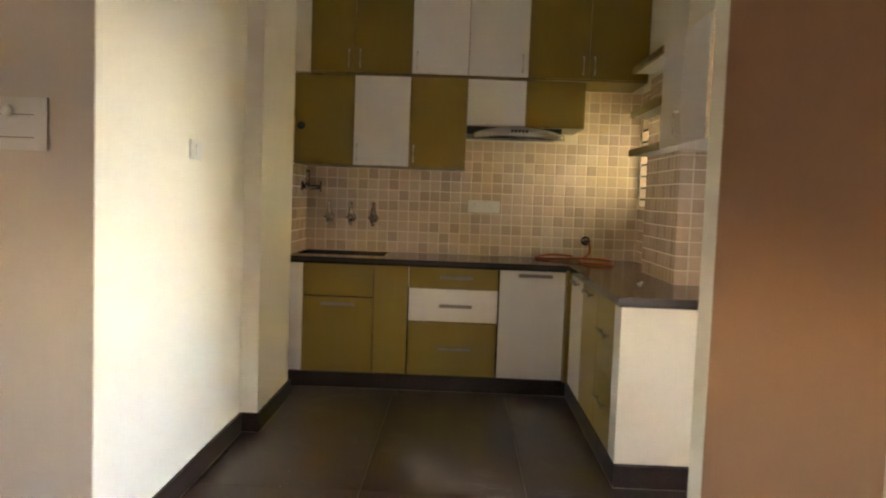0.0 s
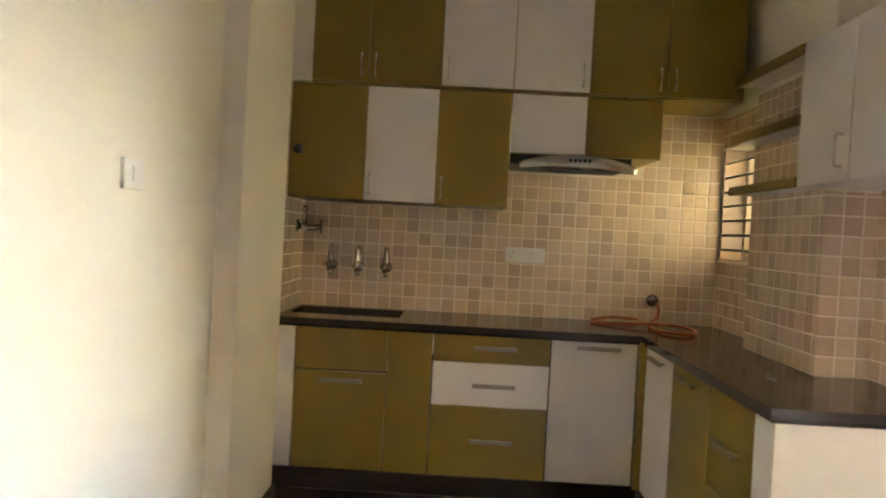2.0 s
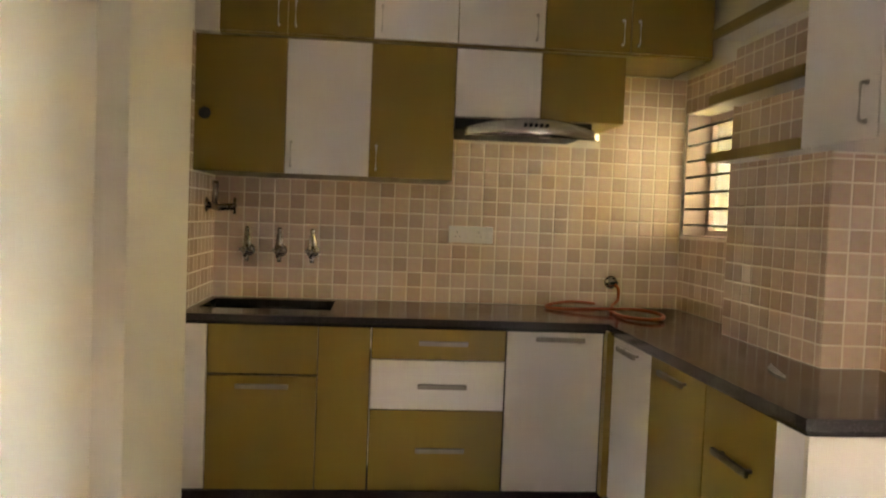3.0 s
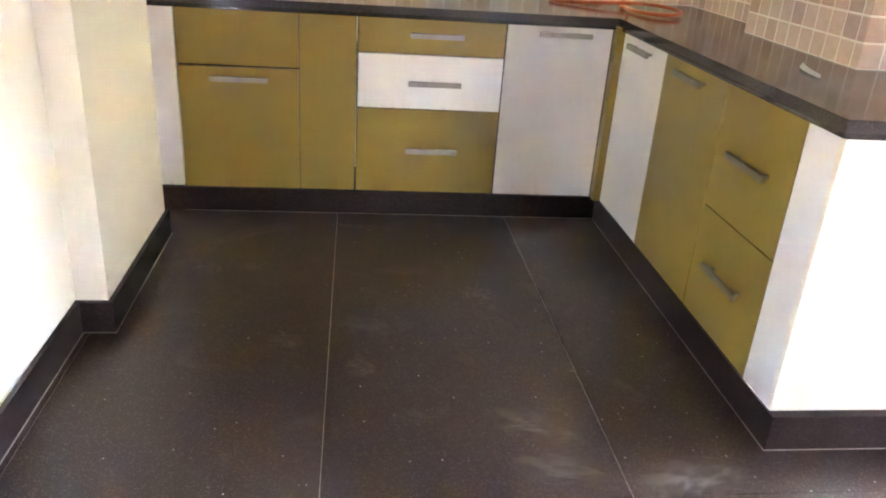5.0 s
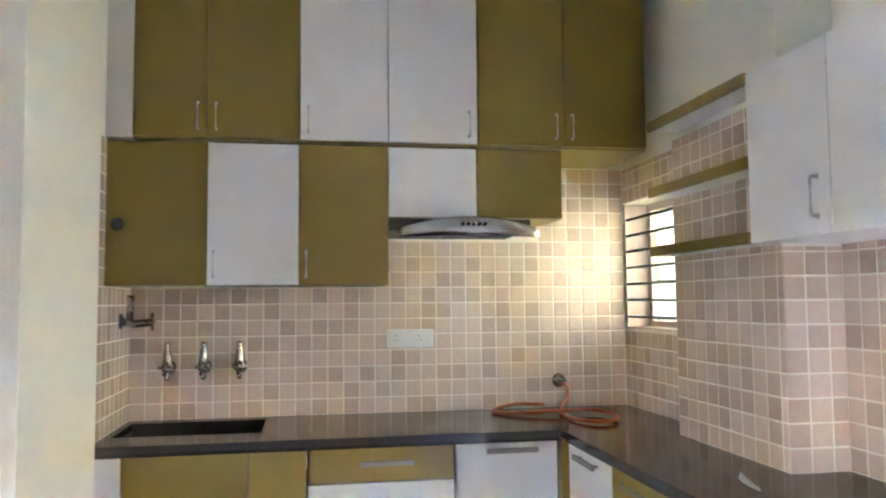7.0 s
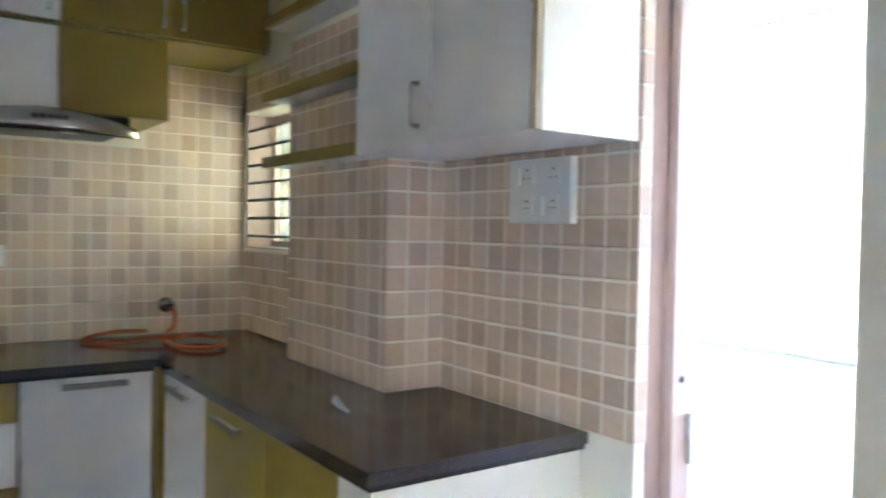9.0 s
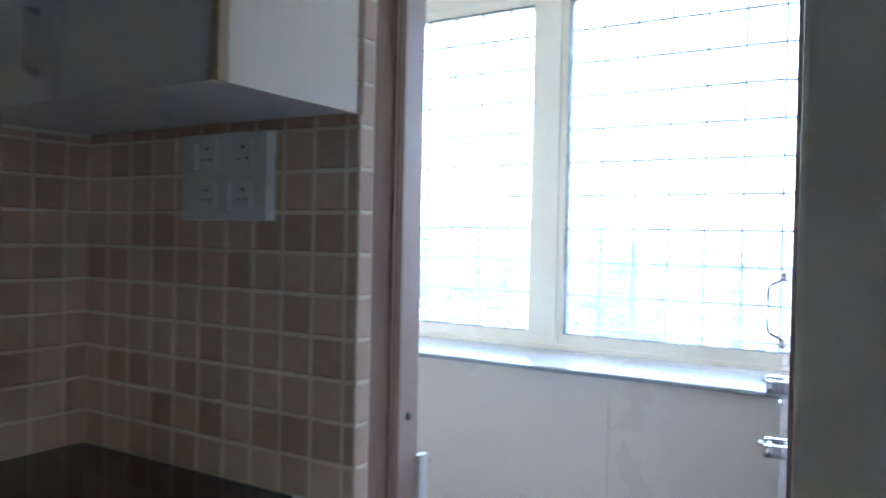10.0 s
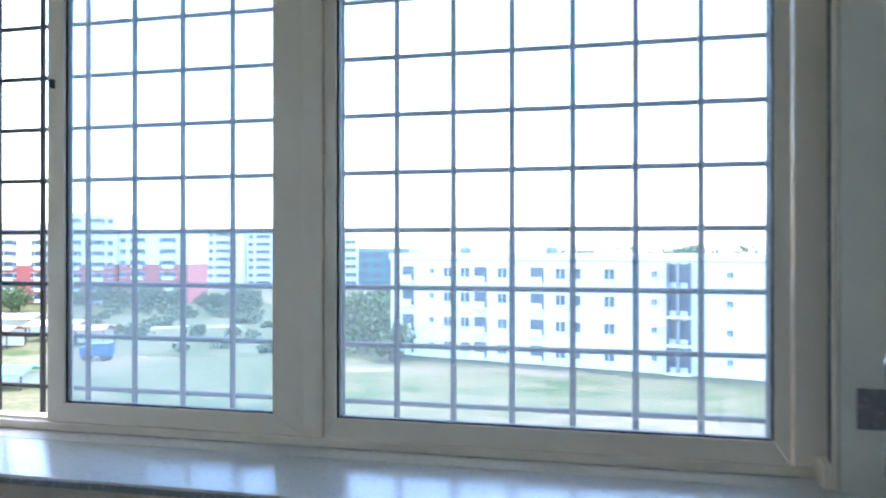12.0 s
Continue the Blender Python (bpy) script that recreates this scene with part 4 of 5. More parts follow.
bm = bmesh.new()
prev = None
for k in range(9):
    s = k / 8
    x, y = 2.425 - 0.06 * s - 0.012 * math.sin(math.pi * s), -1.385 - 0.20 * s
    w, z = 0.002 + 0.013 * math.sin(math.pi * min(1, s * 1.05)) ** 0.7, TOP + 0.002 + 0.003 * math.sin(math.pi * s)
    row = [bm.verts.new((x - w, y, z)), bm.verts.new((x, y, z + 0.008)), bm.verts.new((x + w, y, z)), bm.verts.new((x + w * 0.8, y, z - 0.0016)), bm.verts.new((x, y, z + 0.006)), bm.verts.new((x - w * 0.8, y, z - 0.0016))]
    if prev:
        for m in range(6):
            bm.faces.new((prev[m], prev[(m + 1) % 6], row[(m + 1) % 6], row[m]))
    prev = row
SCRAP = surface("grubby_white_plastic", (0.52, 0.50, 0.47), (0.42, 0.40, 0.37), 60, 0.5, 0.1)
tagged(part("plastic_scrap", bm, SCRAP), "curled white plastic scrap lying on the worktop", "scrap")

# ---- outside: ground, field, buildings ----
def field_material(name, bare, green, dry, patch):
    """Rough ground: green and dry growth in patches over bare earth, with fine mottling."""
    m = bpy.data.materials.new(name)
    nt, p = nodes_of(m)
    co = nt.nodes.new("ShaderNodeTexCoord")
    colour = None
    for scale, low, high, tone in ((patch, 0.38, 0.62, green), (patch * 3.1, 0.40, 0.72, dry), (patch * 11.0, 0.44, 0.90, green)):
        no = nt.nodes.new("ShaderNodeTexNoise")
        no.inputs["Scale"].default_value, no.inputs["Detail"].default_value, no.inputs["Distortion"].default_value = scale, 6, 0.4
        nt.links.new(co.outputs["Object"], no.inputs["Vector"])
        ramp = nt.nodes.new("ShaderNodeMapRange")
        ramp.inputs["From Min"].default_value, ramp.inputs["From Max"].default_value = low, high
        nt.links.new(no.outputs["Fac"], ramp.inputs["Value"])
        mix = nt.nodes.new("ShaderNodeMix")
        mix.data_type = "RGBA"
        mix.inputs["A"].default_value, mix.inputs["B"].default_value = (*bare, 1), (*tone, 1)
        nt.links.new(ramp.outputs["Result"], mix.inputs["Factor"])
        if colour:
            nt.links.new(colour, mix.inputs["A"])
        colour = mix.outputs["Result"]
    nt.links.new(colour, p.inputs["Base Color"])
    p.inputs["Roughness"].default_value = 0.95
    p.inputs["Specular IOR Level"].default_value = 0.1
    return m


GRASS = field_material("dry_grass", (0.10, 0.09, 0.05), (0.030, 0.052, 0.014), (0.13, 0.11, 0.062), 0.09)
EARTH = field_material("pale_earth", (0.17, 0.125, 0.095), (0.05, 0.068, 0.024), (0.13, 0.105, 0.065), 0.05)
PLASTER = surface("white_plaster_facade", (0.74, 0.74, 0.72), (0.68, 0.68, 0.66), 0.15, 0.8, 0.1, bump=0.05, fine=4)
RED = surface("red_plaster_facade", (0.43, 0.11, 0.09), (0.38, 0.10, 0.08), 0.15, 0.8, 0.1, bump=0.05, fine=4)
PANE = surface("dark_window_pane", (0.06, 0.08, 0.10), (0.10, 0.12, 0.15), 0.4, 0.15, 0.05)
TEAL = surface("blue_glass_facade", (0.05, 0.155, 0.17), (0.075, 0.21, 0.22), 0.1, 0.15, 0.05)
LEAVES = surface("leaf_green", (0.065, 0.10, 0.035), (0.105, 0.13, 0.055), 0.8, 0.8, 0.1)
BARK = surface("bark", (0.13, 0.10, 0.07), (0.09, 0.07, 0.05), 5, 0.9, 0.05, bump=0.5)
SHED = surface("blue_sheet_roof", (0.035, 0.10, 0.34), (0.04, 0.12, 0.38), 0.5, 0.5, 0.1)
DUST = surface("pale_road_dust", (0.34, 0.30, 0.26), (0.26, 0.22, 0.18), 0.4, 0.95, 0.03, bump=0)
GZ = -13.6
EYE, AHEAD, ASIDE = Vector((2.95, -2.475, 0)), Vector((0.973, 0.231, 0)), Vector((0.231, -0.973, 0))


def far(d, s, z=GZ):
    """A place d metres out from the balcony and s metres to the right of its axis."""
    p = EYE + d * AHEAD + s * ASIDE
    return Vector((p.x, p.y, z))


structure("ground", box(-600, 2500, -2500, 2500, GZ - 1, GZ), EARTH, "flat pale earth reaching to the horizon", "ground")


def strip(name, corners, mat, words, lift):
    bm = bmesh.new()
    n = 40
    rows = []
    for k in range(n + 1):
        a = corners[0].lerp(corners[1], k / n)
        b = corners[3].lerp(corners[2], k / n)
        j = 1.5 * math.sin(k * 1.7) + 0.8 * math.sin(k * 4.1)
        rows.append([bm.verts.new((a.x + j, a.y, GZ + lift)), bm.verts.new((b.x - j, b.y, GZ + lift))])
    for a, b in zip(rows, rows[1:]):
        bm.faces.new((a[0], a[1], b[1], b[0]))
    tagged(part(name, bm, mat), words, "field", kind="structure")


strip("ground_grass", [far(70, -60), far(70, 90), far(86, 90), far(98, -60)], GRASS, "uneven strip of dry green grass", 0.03)
strip("ground_grass", [far(112, -90), far(106, -9), far(210, -10), far(240, -150)], GRASS, "overgrown green land beyond the field", 0.04)
strip("ground_road", [far(140, -75), far(150, -40), far(153, -40), far(144, -78)], DUST, "pale dusty road through the scrub", 0.08)


def building(name, a, b, depth, storeys, storey, mat, plan, words, top_mat=None, balconies=(), red=0.55):
    """A block whose front runs from a to b on the ground. plan: (place 0..1, width, height, sill) of the openings on every storey."""
    along = (b - a)
    length = along.length
    along.normalize()
    back = Vector((-along.y, along.x, 0))
    if back.dot(AHEAD) < 0:
        back = -back
    m = Matrix(((along.x, back.x, 0, a.x), (along.y, back.y, 0, a.y), (0, 0, 1, GZ), (0, 0, 0, 1)))
    ob = tagged(new(name), words, "building")
    ob.matrix_basis = m
    h = storeys * storey
    part("wall", box(0, length, 0, depth, -0.3, h, 0), mat, ob)
    if top_mat:
        part("upper_wall", box(-0.1, length + 0.1, -0.1, depth + 0.1, h * red, h + 0.05), top_mat, ob)
    bm = bmesh.new()
    bx(bm, -0.2, length + 0.2, -0.2, 0.05, h + 0.05, h + 0.9)
    bx(bm, -0.2, length + 0.2, depth - 0.05, depth + 0.2, h + 0.05, h + 0.9)
    bx(bm, -0.2, 0.05, 0.05, depth - 0.05, h + 0.05, h + 0.9)
    bx(bm, length - 0.05, length + 0.2, 0.05, depth - 0.05, h + 0.05, h + 0.9)
    part("roof_parapet", bm, mat if not top_mat else top_mat, ob)
    part("roof", box(0, length, 0, depth, h + 0.051, h + 0.2), mat, ob)
    me_cache = {}
    for s in range(storeys):
        for u, w, hh, sl in plan:
            key = (w, hh)
            if key not in me_cache:
                me_cache[key] = (mesh(box(-w / 2, w / 2, -0.17, -0.02, 0, hh), PANE),
                                 mesh(bx(bx(box(-w / 2 - 0.12, w / 2 + 0.12, -0.3, -0.11, -0.14, 0), -0.05, 0.05, -0.2, -0.16, 0, hh), -w / 2 - 0.2, w / 2 + 0.2, -0.6, -0.11, hh + 0.05, hh + 0.15), mat if not top_mat else top_mat))
            win = new("window", me_cache[key][0])
            win.parent = ob
            win.location = (u * length, 0, s * storey + sl)
            fr = new("window_frame", me_cache[key][1])
            fr.parent = win
        for u, w in balconies:
            bm = bx(box(-w / 2, w / 2, -1.1, -0.11, 0.25, 0.4), -w / 2, w / 2, -1.1, -1.0, 0.4, 1.25)
            bal = part("balcony", bm, mat if not top_mat else top_mat, ob)
            bal.location = (u * length, 0, s * storey)
            op = part("balcony_opening", box(-w / 2 + 0.1, w / 2 - 0.1, -0.16, -0.02, 0.45, 2.5), PANE, bal)
    return ob


flat = [(u, 1.2, 1.25, 1.1) for u in (0.16, 0.205, 0.30, 0.44, 0.475, 0.55)] + [(u, 0.6, 0.7, 1.5) for u in (0.115, 0.645, 0.795)]
white_block = building("apartment_building", far(111, -7.5), far(84, 44), 16, 4, 3.4, PLASTER, flat,
                       "long white four-storey apartment building across the field", None, [(0.05, 2.0), (0.245, 2.0), (0.385, 2.0)])
for k in range(4):
    tower = part("stair_bay", bx(box(39.1, 39.4, -0.9, -0.02, 3.4 * k + 0.3, 3.4 * k + 3.3), 41.6, 41.9, -0.9, -0.02, 3.4 * k + 0.3, 3.4 * k + 3.3), PANE, white_block, "dark open service bay")
    part("bay_opening", box(39.4, 41.6, -0.15, -0.02, 3.4 * k + 0.9, 3.4 * k + 3.1), PANE, tower)
    part("bay_slab", box(39.0, 42.0, -0.95, -0.02, 3.4 * k, 3.4 * k + 0.28), PLASTER, tower)
    part("bay_pipe", box(40.2, 40.6, -0.6, -0.2, 3.4 * k + 0.3, 3.4 * k + 3.3), SILLEDGE, tower)
part("roof_room", box(14, 20, 4, 9, 13.81, 16.4), PLASTER, white_block)
for k, u in enumerate((10, 23)):
    part("water_tank", lathe([(0.9, 0), (0.95, 1.4), (0.5, 1.7), (0.25, 1.75)], 14, at=(u, 4, 13.8 if u == 23 else 13.8)), PANE, white_block, "dark roof water tank", True)

fl2 = [(u, 1.5, 1.4, 1.0) for u in (0.06, 0.2, 0.34, 0.62, 0.78, 0.93)]
bal = [(0.27, 3.0), (0.72, 3.0)]
building("apartment_building", far(214, -106.5), far(214, -91.5), 18, 8, 3.05, RED, fl2, "tall red and white apartment building in the distance", PLASTER, bal, 0.45)
building("apartment_building", far(216, -91), far(216, -71.5), 18, 6, 3.2, RED, fl2, "red and white apartment building in the distance", PLASTER, bal, 0.57)
building("apartment_building", far(216, -127.5), far(216, -107), 18, 7, 3.05, RED, fl2, "red and white apartment building in the distance", PLASTER, bal, 0.5)
building("apartment_building", far(212, -166), far(212, -128.5), 18, 6, 3.2, RED, fl2, "red and white apartment building in the distance", PLASTER, bal, 0.57)
tw = [(u, 1.8, 1.5, 1.0) for u in (0.12, 0.36, 0.64, 0.88)]
building("tower_block", far(300, -92), far(300, -80), 14, 7, 3.2, PLASTER, tw, "pale tall apartment tower far off", None, [(0.5, 3)])
building("tower_block", far(310, -79), far(310, -66), 14, 7, 3.1, PLASTER, tw, "pale tall apartment tower far off", None, [(0.5, 3)])
building("office_building", far(300, -33), far(296, -13), 24, 4, 3.7, TEAL, [(u, 3.6, 2.2, 0.7) for u in (0.12, 0.37, 0.62, 0.87)], "low office building with a blue glass front")
building("office_building", far(310, -44), far(310, -35), 12, 6, 3.3, PLASTER, tw, "narrow pale building beside the office")

TARP = surface("turquoise_tarpaulin", (0.05, 0.42, 0.45), (0.07, 0.5, 0.5), 0.5, 0.5, 0.1)
TERRACOTTA = surface("terracotta_sheet_roof", (0.34, 0.15, 0.10), (0.28, 0.12, 0.08), 0.5, 0.7, 0.1)


def shed(d, s, w, l, h, roof, words):
    """Open shed: four posts, a back wall and a pitched sheet roof."""
    at = far(d, s)
    ob = tagged(new("market_shed"), words, "shed", "market sheds")
    ob.matrix_basis = Matrix.Translation(at) @ Matrix.Rotation(radians(13), 4, "Z")
    for x in (-l / 2, l / 2):
        for y in (-w / 2, w / 2):
            part("post", box(x - 0.08, x + 0.08, y - 0.08, y + 0.08, -0.05, h), BARK, ob)
    part("back_wall", box(l / 2 - 0.05, l / 2 + 0.05, -w / 2, w / 2, 0, h * 0.9), PLASTER, ob)
    bm = bmesh.new()
    lo, hi = [], []
    for x, z in ((-l / 2 - 0.4, h), (0, h + 0.7), (l / 2 + 0.4, h)):
        lo.append([bm.verts.new((x, y, z)) for y in (-w / 2 - 0.3, w / 2 + 0.3)])
        hi.append([bm.verts.new((x, y, z + 0.07)) for y in (-w / 2 - 0.3, w / 2 + 0.3)])
    for k in range(2):
        bm.faces.new((lo[k][0], lo[k][1], lo[k + 1][1], lo[k + 1][0]))
        bm.faces.new((hi[k][0], hi[k + 1][0], hi[k + 1][1], hi[k][1]))
        for e in (0, 1):
            bm.faces.new((lo[k][e], lo[k + 1][e], hi[k + 1][e], hi[k][e]))
    for k in (0, 2):
        bm.faces.new((lo[k][0], hi[k][0], hi[k][1], lo[k][1]))
    part("roof", bm, roof, ob)


shed(136, -76, 9, 6, 3.0, PLASTER, "low shed with a pale sheet roof")
shed(128, -64, 8, 5, 2.6, PLASTER, "low shed with a pale sheet roof")
shed(118, -68.5, 6, 5, 2.6, TERRACOTTA, "low stall with a terracotta sheet roof")
shed(84, -47.5, 5, 4, 1.6, TARP, "low shelter under a turquoise tarpaulin")
shed(122, -56, 6, 4, 2.4, TERRACOTTA, "low stall with a terracotta sheet roof")

at = far(105, -47)
truck = tagged(new("truck"), "small blue truck parked beside the stalls", "truck")
truck.matrix_basis = Matrix.Translation(at) @ Matrix.Rotation(radians(100), 4, "Z")
part("cargo_box", box(-1.8, 0.9, -0.9, 0.9, 0.6, 2.3, 0.05), SHED, truck)
part("cab", box(0.95, 2.3, -0.85, 0.85, 0.6, 1.9, 0.15), SHED, truck)
part("windscreen", box(2.28, 2.32, -0.7, 0.7, 1.25, 1.75, 0.01), PANE, truck)
for x in (-1.1, 1.6):
    for y in (-0.9, 0.7):
        part("wheel", lathe([(0.42, 0), (0.45, 0.03), (0.45, 0.19), (0.42, 0.22)], 16, axis="Y", at=(x, y, 0.45)), RUBBER, truck)


def leaf_cloud(centre, radius, count, rng, leaf):
    """Crown of many small tilted leaf clumps, with an uneven outline."""
    vs, fs = [], []
    lobes = [(Vector((rng.uniform(-1, 1), rng.uniform(-1, 1), rng.uniform(-0.5, 0.8))) * radius * 0.62, radius * rng.uniform(0.3, 0.55)) for _ in range(9)]
    for _ in range(count):
        c, r = rng.choice(lobes)
        d = Vector((rng.gauss(0, 1), rng.gauss(0, 1), rng.gauss(0, 1))).normalized() * r * rng.uniform(0.55, 1.05)
        p = centre + c + d
        q = Euler((rng.uniform(0, 6.3), rng.uniform(0, 6.3), rng.uniform(0, 6.3))).to_matrix()
        s = leaf * rng.uniform(0.6, 1.4)
        k = len(vs)
        vs += [p + q @ Vector(w) * s for w in ((-1, 0, 0), (0, -0.45, 0.12), (1, 0, 0), (0, 0.45, 0.12))]
        fs.append((k, k + 1, k + 2, k + 3))
    me = bpy.data.meshes.new("crown")
    me.from_pydata(vs, [], fs)
    me.materials.append(LEAVES)
    return me


rng = random.Random(7)
places = [(d, rng.uniform(-0.125, -0.055) * d, rng.uniform(4.5, 7.0)) for d in [rng.uniform(135, 205) for _ in range(16)]]
places += [(d, -d * rng.uniform(0.24, 0.62), rng.uniform(3.6, 5.6)) for d in [rng.uniform(180, 207) for _ in range(18)]]
places += [(104, -7.2, 4.5), (112, -11, 5.0), (120, -9.5, 5.5)]
for d, s, h in places:
    at = far(d, s)
    t = thing("tree", at, "bushy green tree on the overgrown land", "tree", "distant trees")
    bm = tube([at, at + Vector((0.2, 0, h * 0.3)), at + Vector((0.1, 0.2, h * 0.6))], 0.2, 7)
    for k in range(4):
        a = rng.uniform(0, 6.3)
        tube([at + Vector((0.15, 0.1, h * 0.3)), at + Vector((math.cos(a) * h * 0.3, math.sin(a) * h * 0.3, h * 0.62))], 0.08, 5, bm)
    piece("trunk", bm, BARK, t)
    ob = new("crown", leaf_cloud(Vector((0, 0, h * 0.55)), h * 0.72, 640, rng, 0.42))
    ob.parent = t

for k in range(64):
    d = rng.uniform(112, 185)
    at = far(d, -d * rng.uniform(0.05, 0.5))
    h = rng.uniform(0.9, 2.4)
    t = thing("bush", at, "low straggling shrub on the overgrown land", "bush", "distant bushes")
    piece("stem", tube([at, at + Vector((0.05, 0, h * 0.45))], 0.08, 6), BARK, t)
    ob = new("foliage", leaf_cloud(Vector((0, 0, h * 0.42)), h * 0.95, 260, rng, 0.34))
    ob.scale = (rng.uniform(1.0, 1.9), rng.uniform(1.0, 1.9), 1)
    ob.parent = t
for k in range(7):
    at = far(rng.uniform(150, 175), 27 + 6.5 * k)
    h = rng.uniform(13.0, 15.0)
    t = thing("tree", at, "tall green tree behind the white building", "tree", "distant trees")
    piece("trunk", tube([at, at + Vector((0.2, 0, h * 0.35)), at + Vector((0.1, 0.2, h * 0.75))], 0.3, 7), BARK, t)
    ob = new("crown", leaf_cloud(Vector((0, 0, h * 0.84)), h * 0.34, 900, rng, 0.5))
    ob.parent = t

# ---- floor slabs ----
xs = [-1.6, -1.11, -0.39, 0.33, 1.043, 1.772, 2.494, 3.216, 3.94, 4.34]
ys = [-8.0, -6.1, -4.15, -2.22, 0.20]
for i in range(len(xs) - 1):
    for j in range(len(ys) - 1):
        x0, x1, y0, y1 = xs[i] + 0.0009, xs[i + 1] - 0.0009, ys[j] + 0.0009, ys[j + 1] - 0.0009
        if j == 3 and not (-0.5 < xs[i] < 2.6):
            continue
        if j == 3:
            x0, x1 = max(x0, LEFT + 0.001), min(x1, RIGHT)
        floor = tagged(part("floor", box(x0, x1, y0, y1, -0.03, 0.0, 0.0005), SLAB), "large polished brown black granite floor slab", "floor", kind="structure")
for x0, x1 in ((3.075, 3.70), (3.703, 4.33)):
    for y0, y1 in ((-2.958, -1.823), (-1.82, -0.785)):
        tagged(part("floor", box(x0, x1, y0, y1, -0.03, 0.0, 0.0008), DADO), "large beige balcony floor tile", "floor", kind="structure")
for k in range(3):
    y0 = -2.955 + 0.83 * k
    own(part("tile", box(4.331, 4.341, y0, min(y0 + 0.829 + (0.1 if k == 2 else 0), -0.785), 0.005, 0.881, 0.001), DADO), parapet)

# ---- dusty scuffs and a sweeping arc on the polished slabs ----
def scuff_material(name, strength, soft):
    """Thin pale dust with gaps; soft fades it out towards the rim of its patch."""
    m = bpy.data.materials.new(name)
    nt, p = nodes_of(m)
    co = nt.nodes.new("ShaderNodeTexCoord")
    no = nt.nodes.new("ShaderNodeTexNoise")
    no.inputs["Scale"].default_value, no.inputs["Detail"].default_value, no.inputs["Distortion"].default_value = (2.6 if soft else 5.0), 7, 0.8
    nt.links.new(co.outputs["Object"], no.inputs["Vector"])
    cut = nt.nodes.new("ShaderNodeMapRange")
    cut.inputs["From Min"].default_value, cut.inputs["From Max"].default_value, cut.inputs["To Max"].default_value = 0.42, 0.72, strength
    nt.links.new(no.outputs["Fac"], cut.inputs["Value"])
    alpha = cut.outputs["Result"]
    if soft:
        fade = nt.nodes.new("ShaderNodeTexGradient")
        fade.gradient_type = "SPHERICAL"
        nt.links.new(co.outputs["Object"], fade.inputs["Vector"])
        both = nt.nodes.new("ShaderNodeMath")
        both.operation = "MULTIPLY"
        nt.links.new(alpha, both.inputs[0])
        nt.links.new(fade.outputs["Fac"], both.inputs[1])
        alpha = both.outputs[0]
    nt.links.new(alpha, p.inputs["Alpha"])
    p.inputs["Base Color"].default_value = (0.80, 0.75, 0.70, 1)
    p.inputs["Roughness"].default_value = 0.9
    p.inputs["Specular IOR Level"].default_value = 0.1
    return m


SCUFF, SWEEP = scuff_material("dust_scuff", 0.26, True), scuff_material("dust_sweep", 0.08, False)
for x, y, w, l, turn in ((0.916, -1.517, 0.06, 0.08, 20), (1.156, -1.42, 0.07, 0.10, 40), (1.286, -1.02, 0.12, 0.07, 10), (1.137, -1.66, 0.05, 0.07, 0), (1.594, -1.946, 0.15, 0.07, -25),
                         (1.554, -1.20, 0.07, 0.09, 30), (1.167, -0.603, 0.14, 0.05, -8), (0.60, -1.02, 0.06, 0.08, 0), (1.95, -2.16, 0.16, 0.08, 15), (1.62, -2.12, 0.13, 0.07, -10), (0.75, -1.0, 0.05, 0.05, 0)):
    bm = bmesh.new()
    rim = [bm.verts.new((math.cos(k * math.tau / 20), math.sin(k * math.tau / 20), 0)) for k in range(20)]
    bm.faces.new(rim)
    ob = part("dust_scuff", bm, SCUFF)
    ob.matrix_basis = Matrix.Translation((x, y, 0.0008)) @ Matrix.Rotation(radians(turn), 4, "Z") @ Matrix.Diagonal((w, l, 1, 1))
    tagged(ob, "pale dusty scuff on the polished granite floor", "dust mark", kind="structure")
bm = bmesh.new()
rows = []
for k in range(25):
    a = radians(75 + 4.8 * k)
    w = 0.045 * math.sin(math.pi * (k + 0.5) / 25) + 0.004
    rows.append([bm.verts.new((1.0 + q * math.cos(a), -1.12 + q * math.sin(a), 0.0006)) for q in (0.53 - w, 0.53 + w)])
for a, b in zip(rows, rows[1:]):
    bm.faces.new((a[0], a[1], b[1], b[0]))
tagged(part("dust_sweep", bm, SWEEP), "faint curved sweep of dust on the floor", "dust mark", kind="structure")

# ---- wall tiles: one piece a square ----
CELL, GAPW = 0.0762, 0.0066


def tile_mesh(w, h):
    """Cushion-edged square, front face towards -y, back at y = 0."""
    bm = bmesh.new()
    d, e, b = 0.0052, 0.0022, 0.0012
    rings = []
    for k, y in ((0.0, 0.0), (0.0, -d + b), (e, -d)):
        rings.append([bm.verts.new((x, y, z)) for x, z in ((k, k), (w - k, k), (w - k, h - k), (k, h - k))])
    for a, c in zip(rings, rings[1:]):
        for k in range(4):
            bm.faces.new((a[k], a[(k + 1) % 4], c[(k + 1) % 4], c[k]))
    bm.faces.new(rings[-1])
    return mesh(bm, TILE)


TILE_MESHES = {}


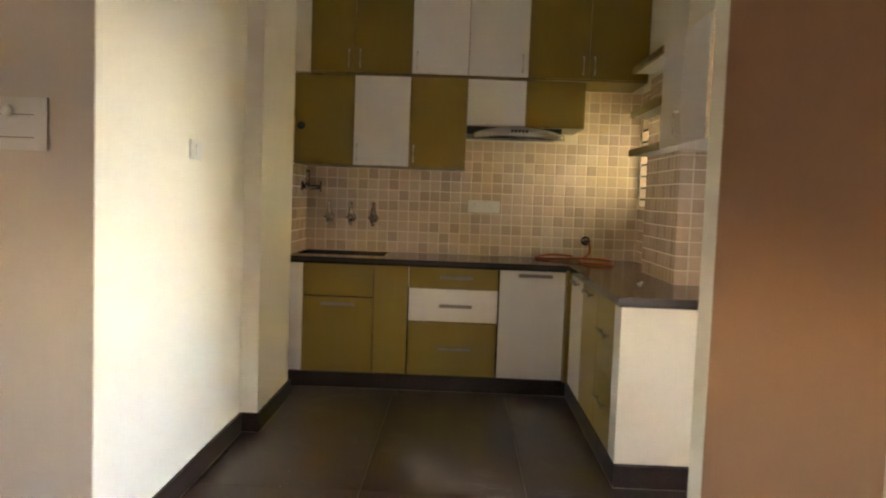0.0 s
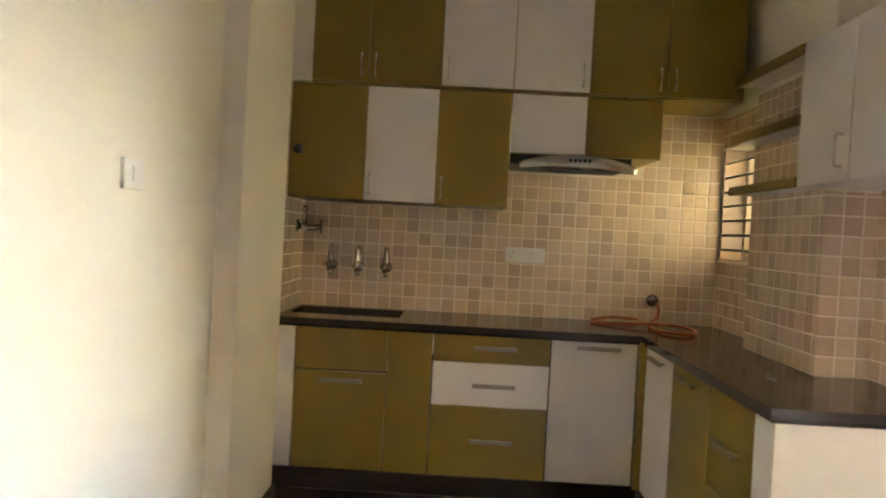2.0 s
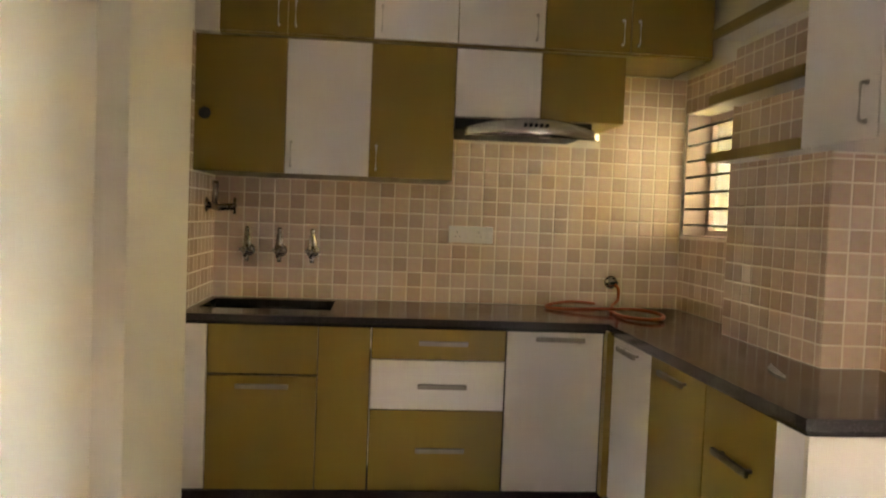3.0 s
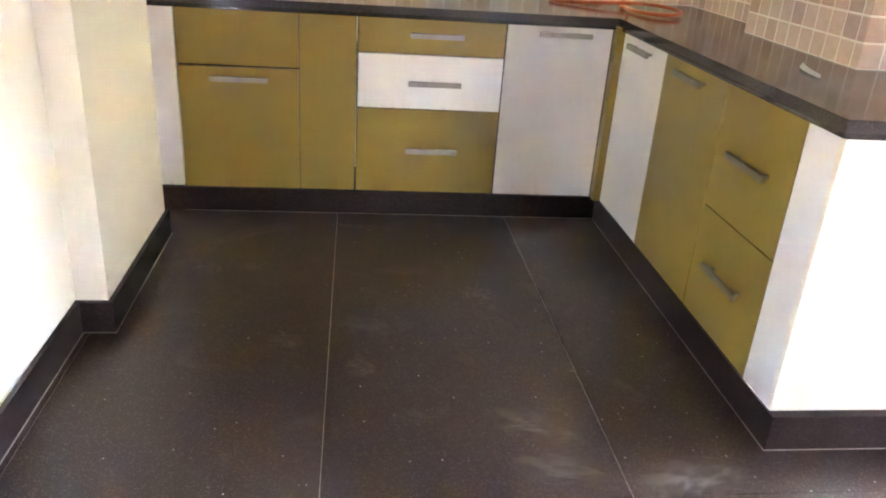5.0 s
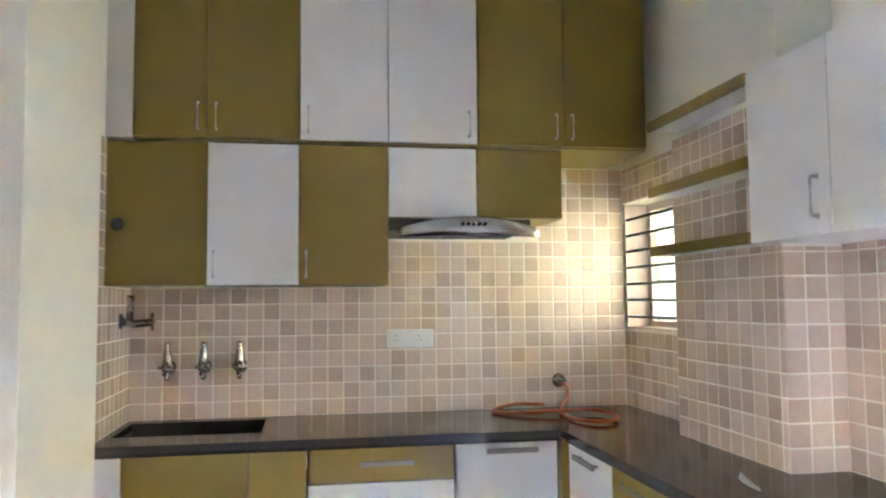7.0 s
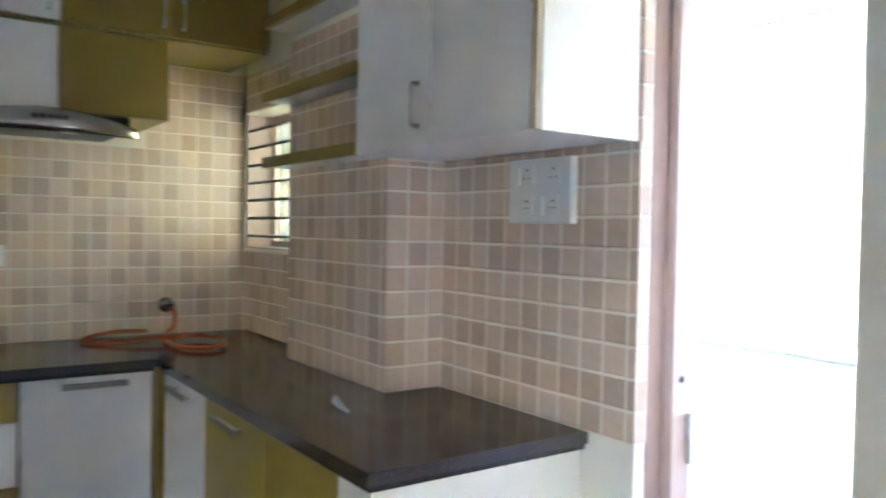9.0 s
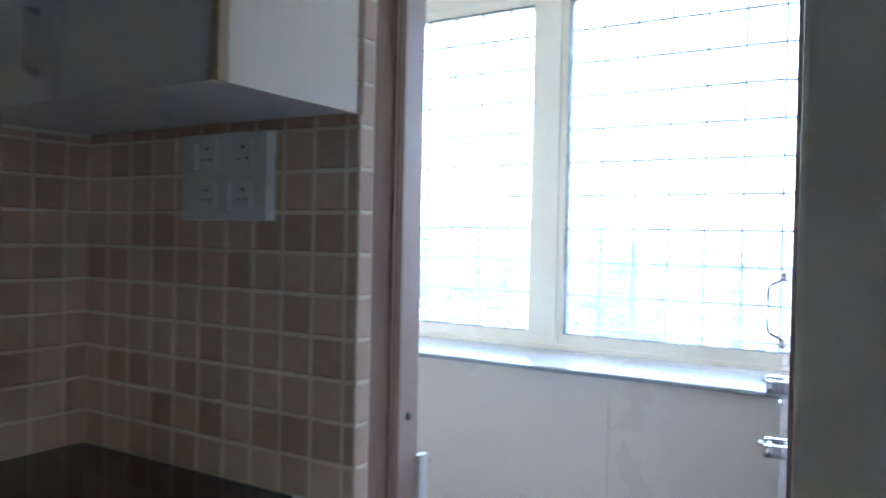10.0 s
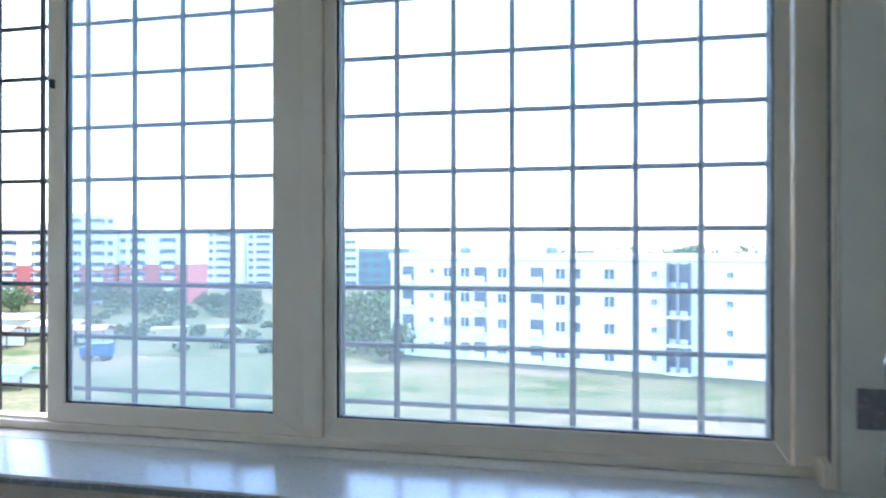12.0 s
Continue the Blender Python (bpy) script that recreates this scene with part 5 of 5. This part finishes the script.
def tiling(owner, origin, u_axis, out, us, zs, skip=()):
    """Grout bed and squares over us x zs of a wall; origin is where u = 0 at floor level. skip: (u0, u1, z0, z1) left bare."""
    o, a, n = Vector(origin), Vector(u_axis), Vector(out)
    m = Matrix(((a.x, -n.x, 0, o.x), (a.y, -n.y, 0, o.y), (0, 0, 1, 0), (0, 0, 0, 1)))
    made = []
    nu, nz = math.ceil((us[1] - us[0]) / CELL - 0.02), math.ceil((zs[1] - zs[0]) / CELL - 0.02)
    for i in range(nu):
        for j in range(nz):
            u0, z0 = us[0] + i * CELL, zs[0] + j * CELL
            u1, z1 = min(u0 + CELL, us[1]), min(z0 + CELL, zs[1])
            cu, cz = (u0 + u1) / 2, (z0 + z1) / 2
            if any(p < cu < q and r < cz < s for p, q, r, s in skip):
                continue
            w, h = round(u1 - u0 - GAPW, 4), round(z1 - z0 - GAPW, 4)
            if w < 0.008 or h < 0.008:
                continue
            if (w, h) not in TILE_MESHES:
                TILE_MESHES[w, h] = tile_mesh(w, h)
            ob = new("tile", TILE_MESHES[w, h])
            ob.matrix_basis = m @ Matrix.Translation((u0 + GAPW / 2, 0.0004, z0 + GAPW / 2))
            ob.parent = owner
            made.append(ob)
    return made


def grout(name, x0, x1, y0, y1, z0, z1):
    structure(name, box(x0, x1, y0, y1, z0, z1), GROUT, "cream grout between the wall tiles", "grout")


SKIPWALL = [(0.0, 1.16, 1.50, 3.0), (1.16, 1.95, 1.70, 3.0), (1.95, 2.6, 2.085, 3.0)]
grout("grout_back", LEFT, WINX, BACK - 0.0035, BACK + 0.001, TOP + 0.001, 2.09)
tiling(wall_north, (LEFT, BACK, 0), (1, 0, 0), (0, -1, 0), (0.0, WINX - LEFT), (TOP, 2.09), SKIPWALL)
grout("grout_left", LEFT - 0.001, LEFT + 0.0035, -0.46, BACK, TOP + 0.001, 2.09)
tiling(wall_west, (LEFT, -0.46, 0), (0, 1, 0), (1, 0, 0), (0.0, 0.66), (TOP, 2.09))
grout("grout_pillar", 2.5795, 2.584, -1.41, -0.69, TOP + 0.001, 2.06)
tiling(pillar, (2.583, -0.69, 0), (0, -1, 0), (-1, 0, 0), (0.0, 0.72), (TOP, 2.06))
grout("grout_pillar_face", 2.5795, RIGHT, -1.4135, -1.409, TOP + 0.001, 1.577)
tiling(pillar, (2.583 - 0.008, -1.41, 0), (1, 0, 0), (0, -1, 0), (0.0, 0.21), (TOP, 1.577))
grout("grout_right", RIGHT - 0.0035, RIGHT + 0.001, -2.205, -1.41, TOP, 1.577)
tiling(wall_east, (RIGHT, -1.414, 0), (0, -1, 0), (-1, 0, 0), (0.0, 0.791), (TOP, 2.1), [(0, 0.775, 1.6, 2.2)])
grout("grout_window", WINX - 0.0035, WINX + 0.001, -0.69, BACK, TOP + 0.001, 1.262)
tiling(wall_east_2, (WINX, BACK, 0), (0, -1, 0), (-1, 0, 0), (0.0, 0.89), (TOP, 1.262))
grout("grout_window", WINX - 0.0035, WINX + 0.001, -0.69, BACK, 1.908, 2.09)
tiling(wall_east_2, (WINX, BACK, 0), (0, -1, 0), (-1, 0, 0), (0.0, 0.89), (1.908, 2.09))
grout("grout_return", RIGHT + 0.001, 2.8215, DOOR_Y0 + 0.0005, DOOR_Y0 + 0.004, TOP, 2.1)
tiling(wall_east, (RIGHT - 0.004, DOOR_Y0 + 0.004, 0), (1, 0, 0), (0, -1, 0), (0.0, 0.04), (TOP, 2.1))
